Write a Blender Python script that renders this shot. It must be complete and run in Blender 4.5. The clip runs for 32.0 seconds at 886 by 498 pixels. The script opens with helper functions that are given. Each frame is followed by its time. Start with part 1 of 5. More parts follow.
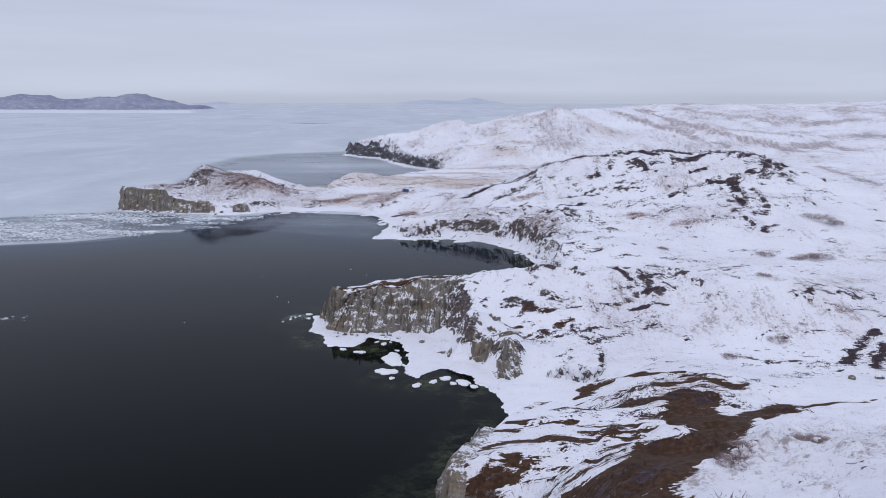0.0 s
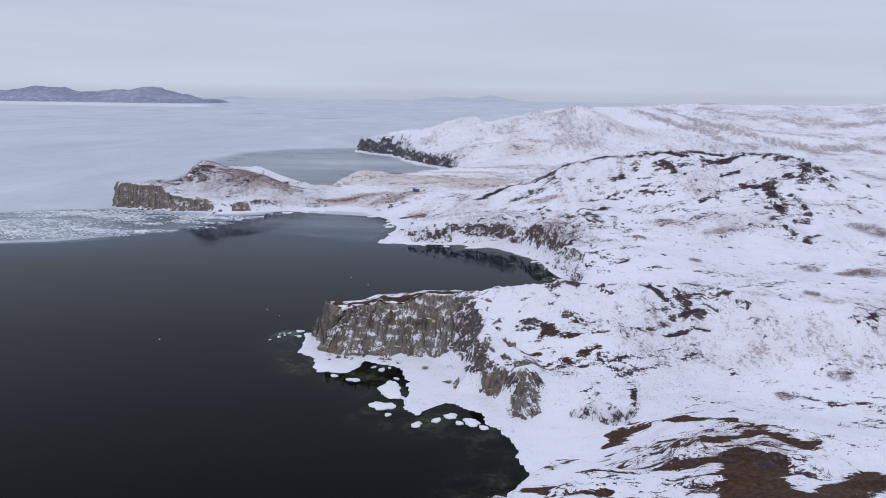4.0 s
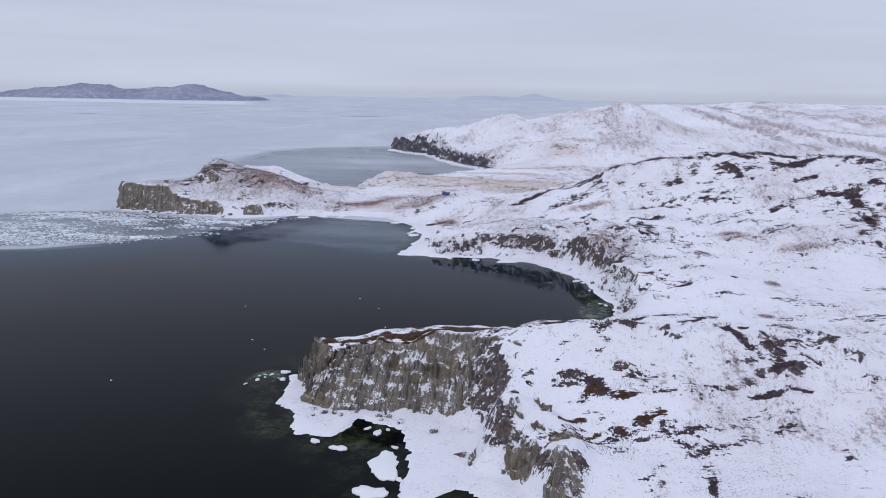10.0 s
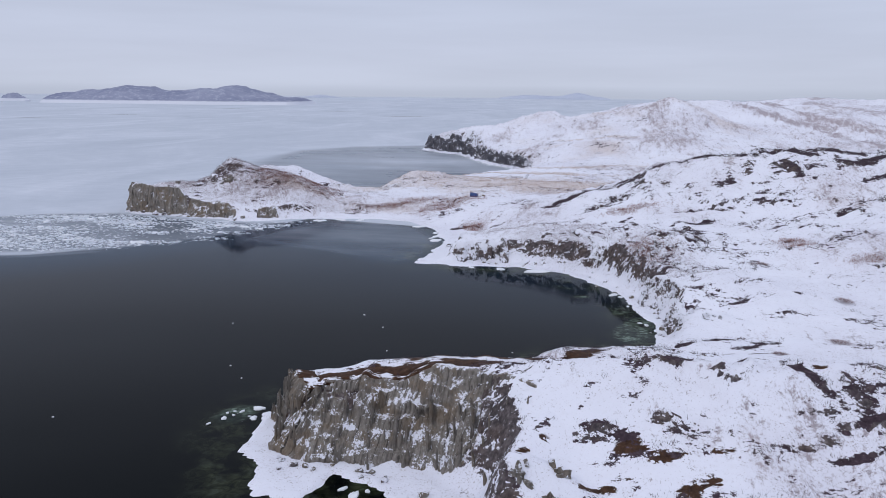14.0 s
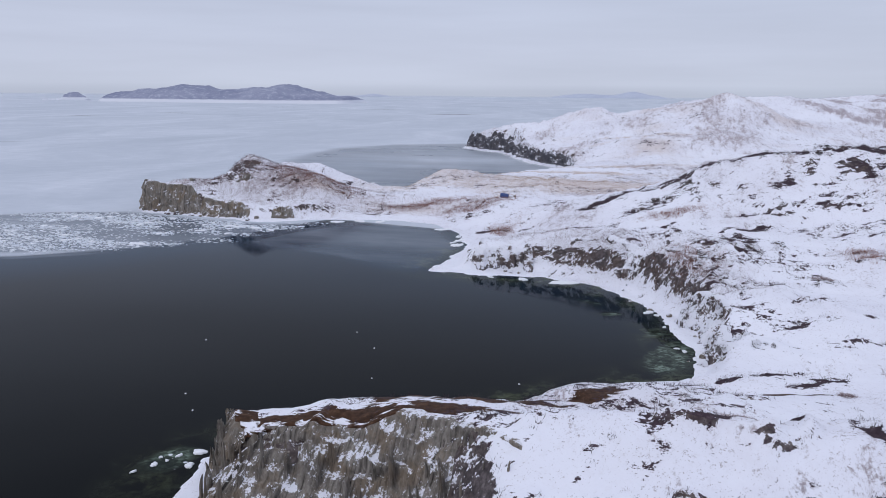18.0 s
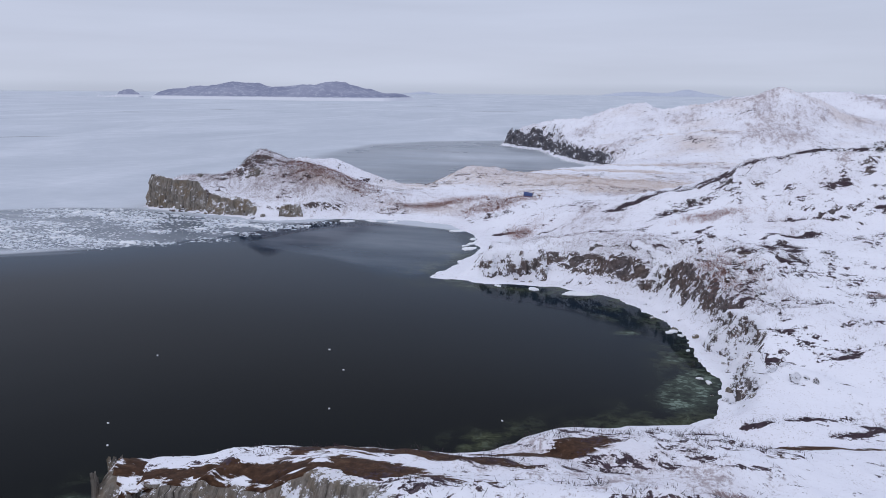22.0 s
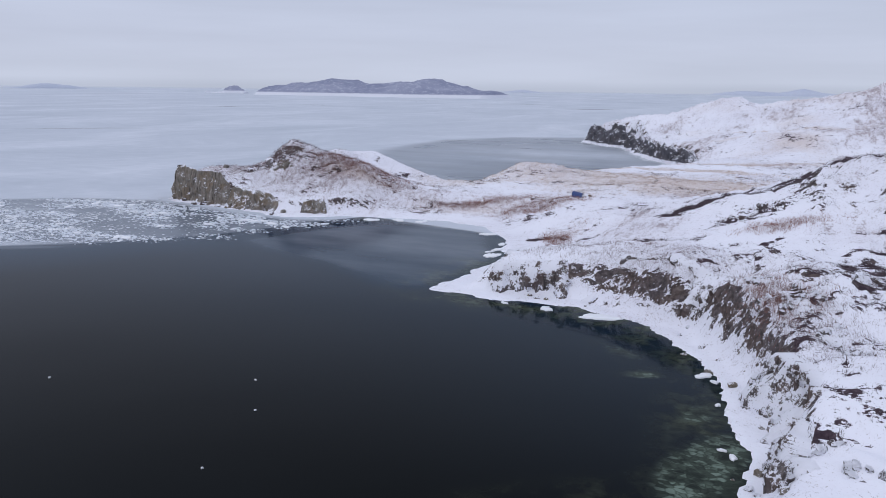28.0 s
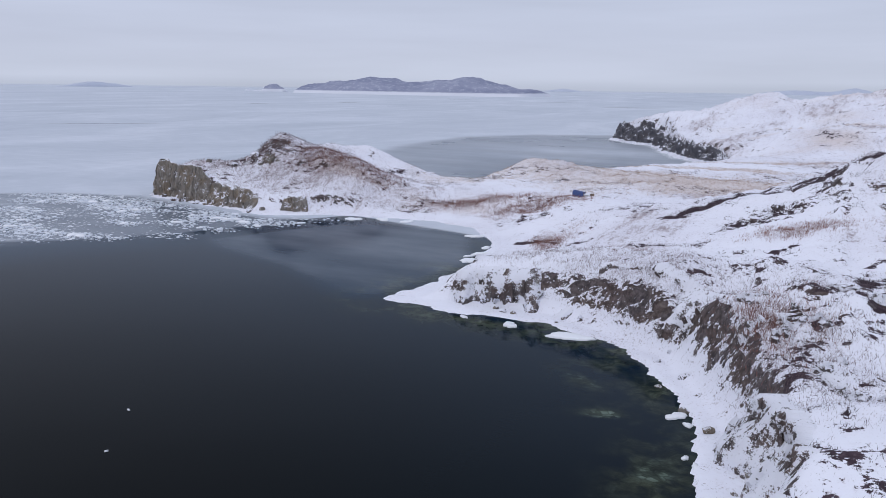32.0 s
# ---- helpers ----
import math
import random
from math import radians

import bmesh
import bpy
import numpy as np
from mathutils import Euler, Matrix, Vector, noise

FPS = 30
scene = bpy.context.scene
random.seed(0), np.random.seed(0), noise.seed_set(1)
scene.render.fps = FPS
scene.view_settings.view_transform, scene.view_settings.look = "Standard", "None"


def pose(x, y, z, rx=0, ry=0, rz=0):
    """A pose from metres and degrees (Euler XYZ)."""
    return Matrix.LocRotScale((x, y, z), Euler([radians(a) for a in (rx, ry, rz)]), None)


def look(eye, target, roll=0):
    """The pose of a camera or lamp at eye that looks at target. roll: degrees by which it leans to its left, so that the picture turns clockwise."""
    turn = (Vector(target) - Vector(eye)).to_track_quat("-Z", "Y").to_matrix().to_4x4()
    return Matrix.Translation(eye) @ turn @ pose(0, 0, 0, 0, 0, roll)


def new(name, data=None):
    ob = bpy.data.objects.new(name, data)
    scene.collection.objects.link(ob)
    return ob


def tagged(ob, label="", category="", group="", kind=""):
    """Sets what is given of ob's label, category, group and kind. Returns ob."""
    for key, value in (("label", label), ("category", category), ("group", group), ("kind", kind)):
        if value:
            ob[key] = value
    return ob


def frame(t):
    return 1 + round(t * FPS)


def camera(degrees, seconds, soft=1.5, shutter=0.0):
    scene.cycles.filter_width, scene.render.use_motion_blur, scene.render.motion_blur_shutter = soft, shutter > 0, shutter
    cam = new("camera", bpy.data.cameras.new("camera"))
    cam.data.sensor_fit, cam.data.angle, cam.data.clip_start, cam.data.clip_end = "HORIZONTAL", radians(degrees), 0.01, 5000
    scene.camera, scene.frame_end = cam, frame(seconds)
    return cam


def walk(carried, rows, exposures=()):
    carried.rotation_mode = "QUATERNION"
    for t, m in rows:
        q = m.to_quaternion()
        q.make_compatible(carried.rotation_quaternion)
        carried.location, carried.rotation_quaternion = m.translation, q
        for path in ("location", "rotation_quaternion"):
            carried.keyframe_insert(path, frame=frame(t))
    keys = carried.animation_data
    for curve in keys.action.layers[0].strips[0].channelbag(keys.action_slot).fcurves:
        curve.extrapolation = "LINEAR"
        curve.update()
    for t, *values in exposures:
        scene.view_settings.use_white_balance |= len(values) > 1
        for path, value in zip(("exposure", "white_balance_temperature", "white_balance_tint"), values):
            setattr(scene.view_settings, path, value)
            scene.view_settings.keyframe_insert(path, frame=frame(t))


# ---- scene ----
cam = camera(58.4, 32.0, soft=0.75)
# seconds, place, yaw, pitch, roll
PATH = [
    (0, 14.83, -64.06, 61.55, 2.92, -11.13, 0.07),
    (1, 14.87, -57.75, 61.13, 2.89, -11.16, 0.19),
    (2, 14.87, -51.38, 60.77, 3.21, -11.21, 0.37),
    (3, 14.85, -44.94, 60.41, 3.62, -11.28, 0.60),
    (3.5, 14.82, -41.69, 60.22, 3.80, -11.31, 0.70),
    (5.5, 14.70, -28.57, 59.37, 4.54, -11.36, 0.94),
    (6, 14.71, -25.27, 59.15, 4.83, -11.38, 1.01),
    (7, 14.85, -18.62, 58.69, 5.37, -11.39, 1.10),
    (8, 15.14, -11.89, 58.22, 5.93, -11.39, 1.14),
    (9, 15.58, -5.09, 57.73, 6.48, -11.41, 1.07),
    (10, 16.17, 1.78, 57.19, 6.99, -11.44, 0.91),
    (11, 16.84, 8.71, 56.55, 7.74, -11.48, 0.75),
    (12, 17.59, 15.72, 55.80, 8.56, -11.50, 0.62),
    (13, 18.47, 22.73, 54.97, 9.33, -11.46, 0.53),
    (14, 19.51, 29.71, 54.14, 10.18, -11.45, 0.45),
    (14.5, 20.10, 33.19, 53.74, 10.60, -11.47, 0.42),
    (16.5, 22.82, 46.88, 52.25, 12.40, -11.49, 0.38),
    (17, 23.51, 50.21, 51.88, 12.89, -11.49, 0.36),
    (18, 24.87, 56.73, 51.12, 14.05, -11.51, 0.35),
    (18.5, 25.54, 59.92, 50.74, 14.52, -11.51, 0.37),
    (19, 26.22, 63.08, 50.37, 14.76, -11.51, 0.38),
    (19.5, 26.91, 66.20, 50.00, 14.95, -11.52, 0.39),
    (20, 27.61, 69.29, 49.64, 15.18, -11.53, 0.37),
    (20.5, 28.33, 72.36, 49.28, 15.53, -11.57, 0.34),
    (21, 29.08, 75.42, 48.93, 16.13, -11.60, 0.33),
    (21.5, 29.86, 78.47, 48.59, 16.86, -11.63, 0.34),
    (22, 30.67, 81.50, 48.25, 17.69, -11.65, 0.38),
    (23, 32.36, 87.55, 47.57, 19.43, -11.69, 0.46),
    (24, 34.09, 93.63, 46.89, 21.13, -11.72, 0.50),
    (25, 35.78, 99.82, 46.18, 22.63, -11.74, 0.54),
    (25.5, 36.61, 102.98, 45.80, 23.13, -11.75, 0.57),
    (27.5, 39.72, 116.04, 44.12, 24.59, -11.77, 0.58),
    (28, 40.45, 119.35, 43.68, 25.00, -11.79, 0.61),
    (29, 41.86, 125.96, 42.79, 25.82, -11.80, 0.65),
    (30, 43.22, 132.56, 41.93, 26.73, -11.82, 0.65),
    (31, 44.52, 139.16, 41.11, 27.51, -11.86, 0.66),
    (32, 45.74, 145.77, 40.39, 28.04, -11.86, 0.68),
]


def carried_pose(x, y, z, yaw, pitch, roll):
    return pose(x, y, z, 90 + pitch, 0, yaw) @ pose(0, 0, 0, 0, 0, roll)


walk(cam, [(t, carried_pose(*p)) for t, *p in PATH])

# ---- world, sun ----
SUN_EL, SUN_AZ = radians(38), radians(200)
world = bpy.data.worlds.new("overcast_sky")
scene.world = world
world.use_nodes = True
wn, wl = world.node_tree.nodes, world.node_tree.links
wn.clear()
w_out = wn.new("ShaderNodeOutputWorld")
w_bg = wn.new("ShaderNodeBackground")
w_sky = wn.new("ShaderNodeTexSky")
w_sky.sky_type, w_sky.sun_disc = "NISHITA", False
w_sky.sun_elevation, w_sky.sun_rotation = SUN_EL, SUN_AZ
w_sky.dust_density = 3.0
w_scale = wn.new("ShaderNodeVectorMath")
w_scale.operation = "SCALE"
w_scale.inputs["Scale"].default_value = 0.10
w_tc = wn.new("ShaderNodeTexCoord")
w_sep = wn.new("ShaderNodeSeparateXYZ")
w_low = wn.new("ShaderNodeMapRange")       # the ramp starts just under the horizon, with the far ice
w_low.inputs["From Min"].default_value, w_low.inputs["From Max"].default_value = -0.02, 1.0
w_ramp = wn.new("ShaderNodeValToRGB")      # cloud deck, brighter towards the zenith
w_ramp.color_ramp.elements[0].position = 0.0
w_ramp.color_ramp.elements[0].color = (0.491, 0.540, 0.669, 1)
w_ramp.color_ramp.elements[1].position = 1.0
w_ramp.color_ramp.elements[1].color = (0.786, 0.830, 0.971, 1)
e = w_ramp.color_ramp.elements.new(0.0145)
e.color = (0.516, 0.565, 0.695, 1)
e = w_ramp.color_ramp.elements.new(0.024)
e.color = (0.585, 0.635, 0.777, 1)
e = w_ramp.color_ramp.elements.new(0.07)
e.color = (0.565, 0.615, 0.772, 1)
e = w_ramp.color_ramp.elements.new(0.18)
e.color = (0.531, 0.585, 0.751, 1)
e = w_ramp.color_ramp.elements.new(0.45)
e.color = (0.668, 0.720, 0.889, 1)
w_map = wn.new("ShaderNodeMapping")
w_map.inputs["Scale"].default_value = (2.2, 2.2, 26.0)
w_noise = wn.new("ShaderNodeTexNoise")
w_noise.inputs["Scale"].default_value = 1.3
w_noise.inputs["Detail"].default_value = 5.0
w_rng = wn.new("ShaderNodeMapRange")
w_rng.inputs["From Min"].default_value, w_rng.inputs["From Max"].default_value = 0.3, 0.7
w_rng.inputs["To Min"].default_value, w_rng.inputs["To Max"].default_value = 0.955, 1.045
w_mul = wn.new("ShaderNodeVectorMath")
w_mul.operation = "SCALE"
w_mix = wn.new("ShaderNodeMix")
w_mix.data_type = "RGBA"
w_mix.inputs["Factor"].default_value = 0.93
wl.new(w_tc.outputs["Generated"], w_sep.inputs[0])
wl.new(w_sep.outputs["Z"], w_low.inputs[0])
wl.new(w_low.outputs[0], w_ramp.inputs[0])
wl.new(w_tc.outputs["Generated"], w_map.inputs[0])
wl.new(w_map.outputs[0], w_noise.inputs["Vector"])
wl.new(w_noise.outputs[0], w_rng.inputs[0])
wl.new(w_ramp.outputs[0], w_mul.inputs[0])
wl.new(w_rng.outputs[0], w_mul.inputs["Scale"])
wl.new(w_sky.outputs[0], w_scale.inputs[0])
wl.new(w_scale.outputs[0], w_mix.inputs[6])
wl.new(w_mul.outputs[0], w_mix.inputs[7])
wl.new(w_mix.outputs[2], w_bg.inputs[0])
w_bg.inputs[1].default_value = 1.0
wl.new(w_bg.outputs[0], w_out.inputs[0])

sun_data = bpy.data.lights.new("sun", "SUN")
sun_data.energy, sun_data.angle, sun_data.color = 0.55, radians(25), (1.0, 0.97, 0.94)
sun = new("sun", sun_data)
sun.matrix_world = look((0, 0, 300), (150 * math.sin(SUN_AZ) * -1, 150 * math.cos(SUN_AZ) * -1, 180))

# ---- noise on arrays ----
def lattice(ix, iy, seed):
    n = (ix.astype(np.int64) * 374761393 + iy.astype(np.int64) * 668265263 + seed * 974711) & 0x7FFFFFFF
    n = ((n ^ (n >> 13)) * 1274126177) & 0x7FFFFFFF
    return ((n ^ (n >> 16)) & 0xFFFF) / 65535.0


def value_noise(x, y, seed):
    ix, iy = np.floor(x), np.floor(y)
    fx, fy = x - ix, y - iy
    fx, fy = fx * fx * (3 - 2 * fx), fy * fy * (3 - 2 * fy)
    a, b = lattice(ix, iy, seed), lattice(ix + 1, iy, seed)
    c, d = lattice(ix, iy + 1, seed), lattice(ix + 1, iy + 1, seed)
    return (a + (b - a) * fx) * (1 - fy) + (c + (d - c) * fx) * fy


def fbm(x, y, seed, octaves=4, gain=0.5):
    """Fractal noise between about -1 and 1."""
    total, amp, top = 0.0, 1.0, 0.0
    for k in range(octaves):
        c, s = math.cos(0.6 * k), math.sin(0.6 * k)
        f = 2.03 ** k
        total = total + amp * (value_noise((x * c - y * s) * f + 17 * k, (x * s + y * c) * f - 9 * k, seed + k) * 2 - 1)
        top += amp
        amp *= gain
    return total / top * 1.6


def ridged(x, y, seed, octaves=4):
    total, amp, top = 0.0, 1.0, 0.0
    for k in range(octaves):
        f = 2.1 ** k
        total = total + amp * (1 - np.abs(value_noise(x * f + 5 * k, y * f - 3 * k, seed + k) * 2 - 1))
        top += amp
        amp *= 0.5
    return total / top


def smooth(a, b, v):
    q = np.clip((v - a) / (b - a), 0, 1)
    return q * q * (3 - 2 * q)


def signed_distance(poly, x, y):
    """Distance to the outline of a polygon, positive inside."""
    best = np.full(x.shape, 1e18)
    inside = np.zeros(x.shape, bool)
    for (x0, y0), (x1, y1) in zip(poly, poly[1:] + poly[:1]):
        dx, dy = x1 - x0, y1 - y0
        q = np.clip(((x - x0) * dx + (y - y0) * dy) / (dx * dx + dy * dy), 0, 1)
        best = np.minimum(best, (x - x0 - q * dx) ** 2 + (y - y0 - q * dy) ** 2)
        if dy:
            inside ^= ((y0 > y) != (y1 > y)) & (x < (y - y0) * dx / dy + x0)
    return np.where(inside, 1, -1) * np.sqrt(best)


# ---- the plan of the coast: rock foot of the land, and the edge of the snow-covered shore ice ----
FAR_COAST = [(-180, 349), (-178, 362), (-166, 382), (-150, 402), (-130, 414), (-110, 415), (-98, 417), (-92, 428), (-88, 440), (-80, 460), (-60, 495),
             (-40, 530), (-22, 560), (-20, 575), (-45, 605), (-60, 640), (-80, 690), (-97, 702), (-118, 730), (-124, 765),
             (-105, 850), (-20, 1000), (120, 1500), (330, 2500), (750, 3900), (2600, 4400), (4200, 3000), (4200, -600), (-20, -600)]
FOOT_SOUTH = [(-10, -120), (-1, -60), (4, 10), (7.5, 38), (12, 56), (16.5, 66), (22, 74), (28, 82), (34, 90), (33, 97), (27, 101), (18, 103), (15, 110), (7, 113),
              (6, 120), (6, 127), (-1, 132.5), (-8, 133), (-15, 133), (-21, 133.5), (-25.5, 136), (-28, 141), (-30, 148), (-26, 153),
              (-15, 157), (-4, 161), (5, 167), (13, 175), (21, 184), (29, 190), (37.5, 198)]
FOOT_BAY = [(38.5, 206), (38.5, 213), (40, 222), (37, 232), (34, 241), (29, 250), (23, 259), (12, 268), (2, 273), (-8, 275), (-22, 273),
            (-27, 272), (-25, 281), (-20, 292), (-18, 303), (-24, 318), (-33, 334), (-45, 345), (-55, 351), (-70, 354),
            (-85, 351), (-100, 347), (-112, 340), (-120, 337), (-134, 338), (-148, 341), (-162, 343), (-174, 344)]
SHORE_SOUTH = [(-12, -120), (-3, -60), (2.5, 10), (6, 40), (11, 58), (16, 69), (20.5, 80), (19, 90), (16, 95), (12, 103), (6, 107), (1, 101), (-3, 104),
               (-2, 111), (-3, 118), (-7, 126), (-13, 130), (-14, 125), (-17, 122), (-23, 121.5), (-25, 129), (-30, 134), (-31, 141),
               (-33, 149), (-28, 155), (-15, 158.5), (-5, 163), (4, 169.5), (12, 178), (20, 186.5), (28, 192.5), (36, 199)]
SHORE_BAY = [(37, 210), (36, 218), (33, 228), (30, 240), (25, 249), (20, 257), (15, 263), (8, 266), (0, 269), (-10, 268), (-20, 267.5),
             (-33, 268.5), (-32, 280), (-31, 293), (-30, 306), (-34, 318), (-40, 332), (-46, 340), (-53, 346), (-68, 349),
             (-85, 346), (-98, 342), (-110, 334), (-118, 331), (-134, 334), (-148, 337), (-162, 339), (-176, 340.5)]
FAR_SHORE = [(x - 5, y - 2) if 560 < y < 800 else (x, y) for x, y in FAR_COAST]     # an ice foot under the far cliffs
FOOT = FOOT_SOUTH + FOOT_BAY + FAR_COAST
SHORE = SHORE_SOUTH + SHORE_BAY + FAR_SHORE

# hills: x, y, height, half-lengths along and across, turn in degrees
HILLS_NEAR = [
    (62, -40, 38, 50, 52, 0), (86, 98, -3.2, 20, 13, 0), (52, 80, 3.4, 18, 10, 14), (105, 60, 2, 30, 40, 0), (38, 78, 1.2, 12, 8, 30), (40, 83, 2.2, 6, 5, 20), (25, 107, 4.2, 6, 5, 0), (9, 119.5, 4.6, 6, 4, 0),
    (-2, 145, 7.5, 23, 11, 12), (45.7, 142.8, 8, 29.3, 9.4, 8), (89.9, 141.4, 5, 28.3, 10.1, 5), (21.8, 130.4, 3.4, 14.4, 11.2, 0),
    (38.2, 174.2, 2.7, 12.1, 8, 20), (14.2, 173.2, 2.3, 7.8, 8.6, 40), (15.9, 150.1, -1.5, 10.4, 6.3, 0), (23.7, 163.1, 0.8, 13.5, 6.8, 0), (0, 152.8, 1.3, 20, 4, 12),
]
HILLS_BAY = [
    (58, 222, 5, 16, 12, 20), (20, 286, 5, 34, 10, -8), (46, 264, 7.5, 14, 16, -30), (100, 258, 6, 26, 14, 0), (41.9, 307.4, 4.1, 24.5, 13.6, 0),
    (112, 338, 25, 55.8, 21.6, -8), (55, 349.6, 4.3, 15.9, 15.2, 0), (128, 282, 12, 30, 18, 0), (249.5, 341.7, 7.1, 58.9, 55.3, 0),
]
# the outer headland, and small humps on the crest beside the bay
HILLS_CAPE = [
    (-142, 370.7, 10.1, 6.9, 6.6, 0), (-132, 387, 9, 8.8, 8.9, 0), (-120, 396, 6.5, 7.1, 8.5, 0), (-108.1, 402.3, 10.2, 10.7, 8.7, 0), (-119.6, 369.7, 10.4, 15, 10, 0), (-101.9, 371.8, 1.3, 14.5, 6.6, 0),
    (-161, 354.5, 8, 14, 11, 0), (-74, 428, 5.5, 20, 8, 0),
    (-133.9, 377.1, 2, 8, 7.2, 0), (140, 326, 4.1, 12, 11.5, 0), (150.1, 321.1, 2.6, 9.6, 13.8, 0), (95.5, 338.4, 1.4, 21, 11.6, 0),
]
HILLS_FAR = [
    (-87.5, 724.2, 8.8, 32.6, 30, 0), (39.3, 593.5, 7.9, 45.7, 18, 0),
    (208, 692.8, 6.7, 56.7, 22.2, -4), (192, 800.9, 12.1, 150, 21.2, -14), (145.5, 886.3, 35.1, 102.4, 88.9, 20), (360, 1300, 39.2, 120, 240, 30), (230, 1050, 22, 24, 117.8, 35), (640, 1650, 24, 220, 160, 0), (900, 1500, 18, 160, 200, 0),
    (428.4, 618.6, 8.2, 76.1, 63.4, -20), (560, 1000, 10, 140, 60, -25), (1300, 1600, 20, 300, 300, 0), (307, 767.8, 4, 85.9, 27.5, 0),
]
HILLS = HILLS_NEAR + HILLS_BAY + HILLS_CAPE + HILLS_FAR
# sharper peaks: x, y, height, half-lengths
PEAKS = [(82, 684, 38.2, 58, 56), (-16.1, 693.8, 22.3, 44.9, 32.6), (118.8, 345.4, 3.8, 51, 10.1)]


def cliffiness(x, y):
    """1 where the shore is a cliff, 0 where it slopes."""
    c = 0.0
    for cx, cy, r in ((-14, 136, 26), (-160, 345, 38), (-125, 340, 20), (36, 240, 30), (14, 114, 11), (0, 278, 28), 
                      (16, 55, 22), (-135, 362, 44), (-2, 146, 32), (22, 178, 17), (-95, 715, 60), (-45, 615, 50), (42, 200, 14), (-80, 660, 50), (-148, 372, 9)):
        c = np.maximum(c, np.exp(-((x - cx) ** 2 + (y - cy) ** 2) / r ** 2))
    return smooth(0.2, 0.6, c)


def terrain(x, y):
    """Heights of the ground, and the distances from the rock foot and from the shore's edge."""
    c = cliffiness(x, y)
    wx = (2.2 - 1.5 * c) * fbm(x / 9, y / 9, 11, 3)
    wy = (2.2 - 1.5 * c) * fbm(x / 9, y / 9, 31, 3)
    foot = signed_distance(FOOT, x + wx, y + wy)
    shore = signed_distance(SHORE, x + 1.3 * fbm(x / 5, y / 5, 111, 4), y + 1.3 * fbm(x / 5, y / 5, 131, 4))
    far = np.hypot(x - 20, y - 150)
    lean = 5 + 10 * np.exp(-((x + 1) ** 2 / 16 ** 2 + (y - 138) ** 2 / 12 ** 2))
    ramp = c * smooth(-0.5, lean, foot) + (1 - c) * smooth(-2, 26, foot)
    rise = 3.0 + 1.2 * smooth(0, 60, foot) + 3.5 * np.exp(-((x + 20) ** 2 / 90 ** 2 + (y - 420) ** 2 / 100 ** 2))
    for hx, hy, hh, lx, ly, turn in HILLS:
        co, si = math.cos(radians(turn)), math.sin(radians(turn))
        u, v = (x - hx) * co + (y - hy) * si, -(x - hx) * si + (y - hy) * co
        rise = rise + hh * np.exp(-0.5 * ((u / lx) ** 2 + (v / ly) ** 2))
    for hx, hy, hh, lx, ly in PEAKS:
        rise = rise + hh * np.exp(0.17 - np.sqrt(((x - hx) / lx) ** 2 + ((y - hy) / ly) ** 2 + 0.03))
    rise = rise + 3.6 * np.exp(-((x - 18) ** 2 / 34 ** 2 + (y - 258) ** 2 / 30 ** 2)) * smooth(1, 7, foot) * smooth(34, 12, foot)   # rim of the bay bluffs
    grow = np.clip(far / 300, 0.35, 6)
    rough = 1.3 * fbm(x / 38, y / 38, 3, 4) + 0.55 * fbm(x / 11, y / 14, 7, 4) + 0.16 * fbm(x / 2.5, y / 2.5, 19, 2)
    crag = smooth(0.62, 0.85, ridged(x / 17 + 0.3 * fbm(x / 8, y / 8, 5, 2), y / 9, 83, 3)) * smooth(3, 12, foot) * (1 - 0.8 * np.exp(-((x - 8) ** 2 / 14 ** 2 + (y - 150) ** 2 / 8 ** 2)))
    rough = rough + crag * (0.5 + 0.5 * fbm(x / 1.7, y / 1.7, 87, 3))
    big = 4.2 * (ridged(x / 260, y / 200, 41, 4) - 0.6) * smooth(500, 900, far) * grow + 5.0 * (ridged(x / 70, y / 90, 47, 4) - 0.62) * smooth(420, 600, far)
    h = ramp * (rise + rough * np.clip(rise / 9, 0.3, 1.6) + big)
    ice = 0.35 + 0.18 * fbm(x / 3, y / 3, 23, 3)
    flat = np.where(shore > 0, ice * smooth(0, 0.8, shore), -0.5 - 4.5 * smooth(0, 14, -shore))
    return np.where(foot > -1, np.maximum(h + 0.3, flat), flat), foot, shore


def spaced(stops):
    """Grid lines between stops (place, spacing there)."""
    out, v = [stops[0][0]], stops[0][0]
    places, steps = [s[0] for s in stops], [s[1] for s in stops]
    while v < places[-1]:
        v += float(np.interp(v, places, steps))
        out.append(v)
    return np.array(out)


def sheet(name, xs, ys, z, material, values):
    """One sheet of quads over the grid xs, ys with heights z and values per point."""
    nx, ny = len(xs), len(ys)
    gx, gy = np.meshgrid(xs, ys)
    co = np.stack([gx, gy, z], -1).reshape(-1, 3).astype(np.float32)
    i = (np.arange(ny - 1)[:, None] * nx + np.arange(nx - 1)[None, :]).ravel()
    quads = np.stack([i, i + 1, i + nx + 1, i + nx], 1).astype(np.int32)
    return mesh_from(name, co, quads, material, values)


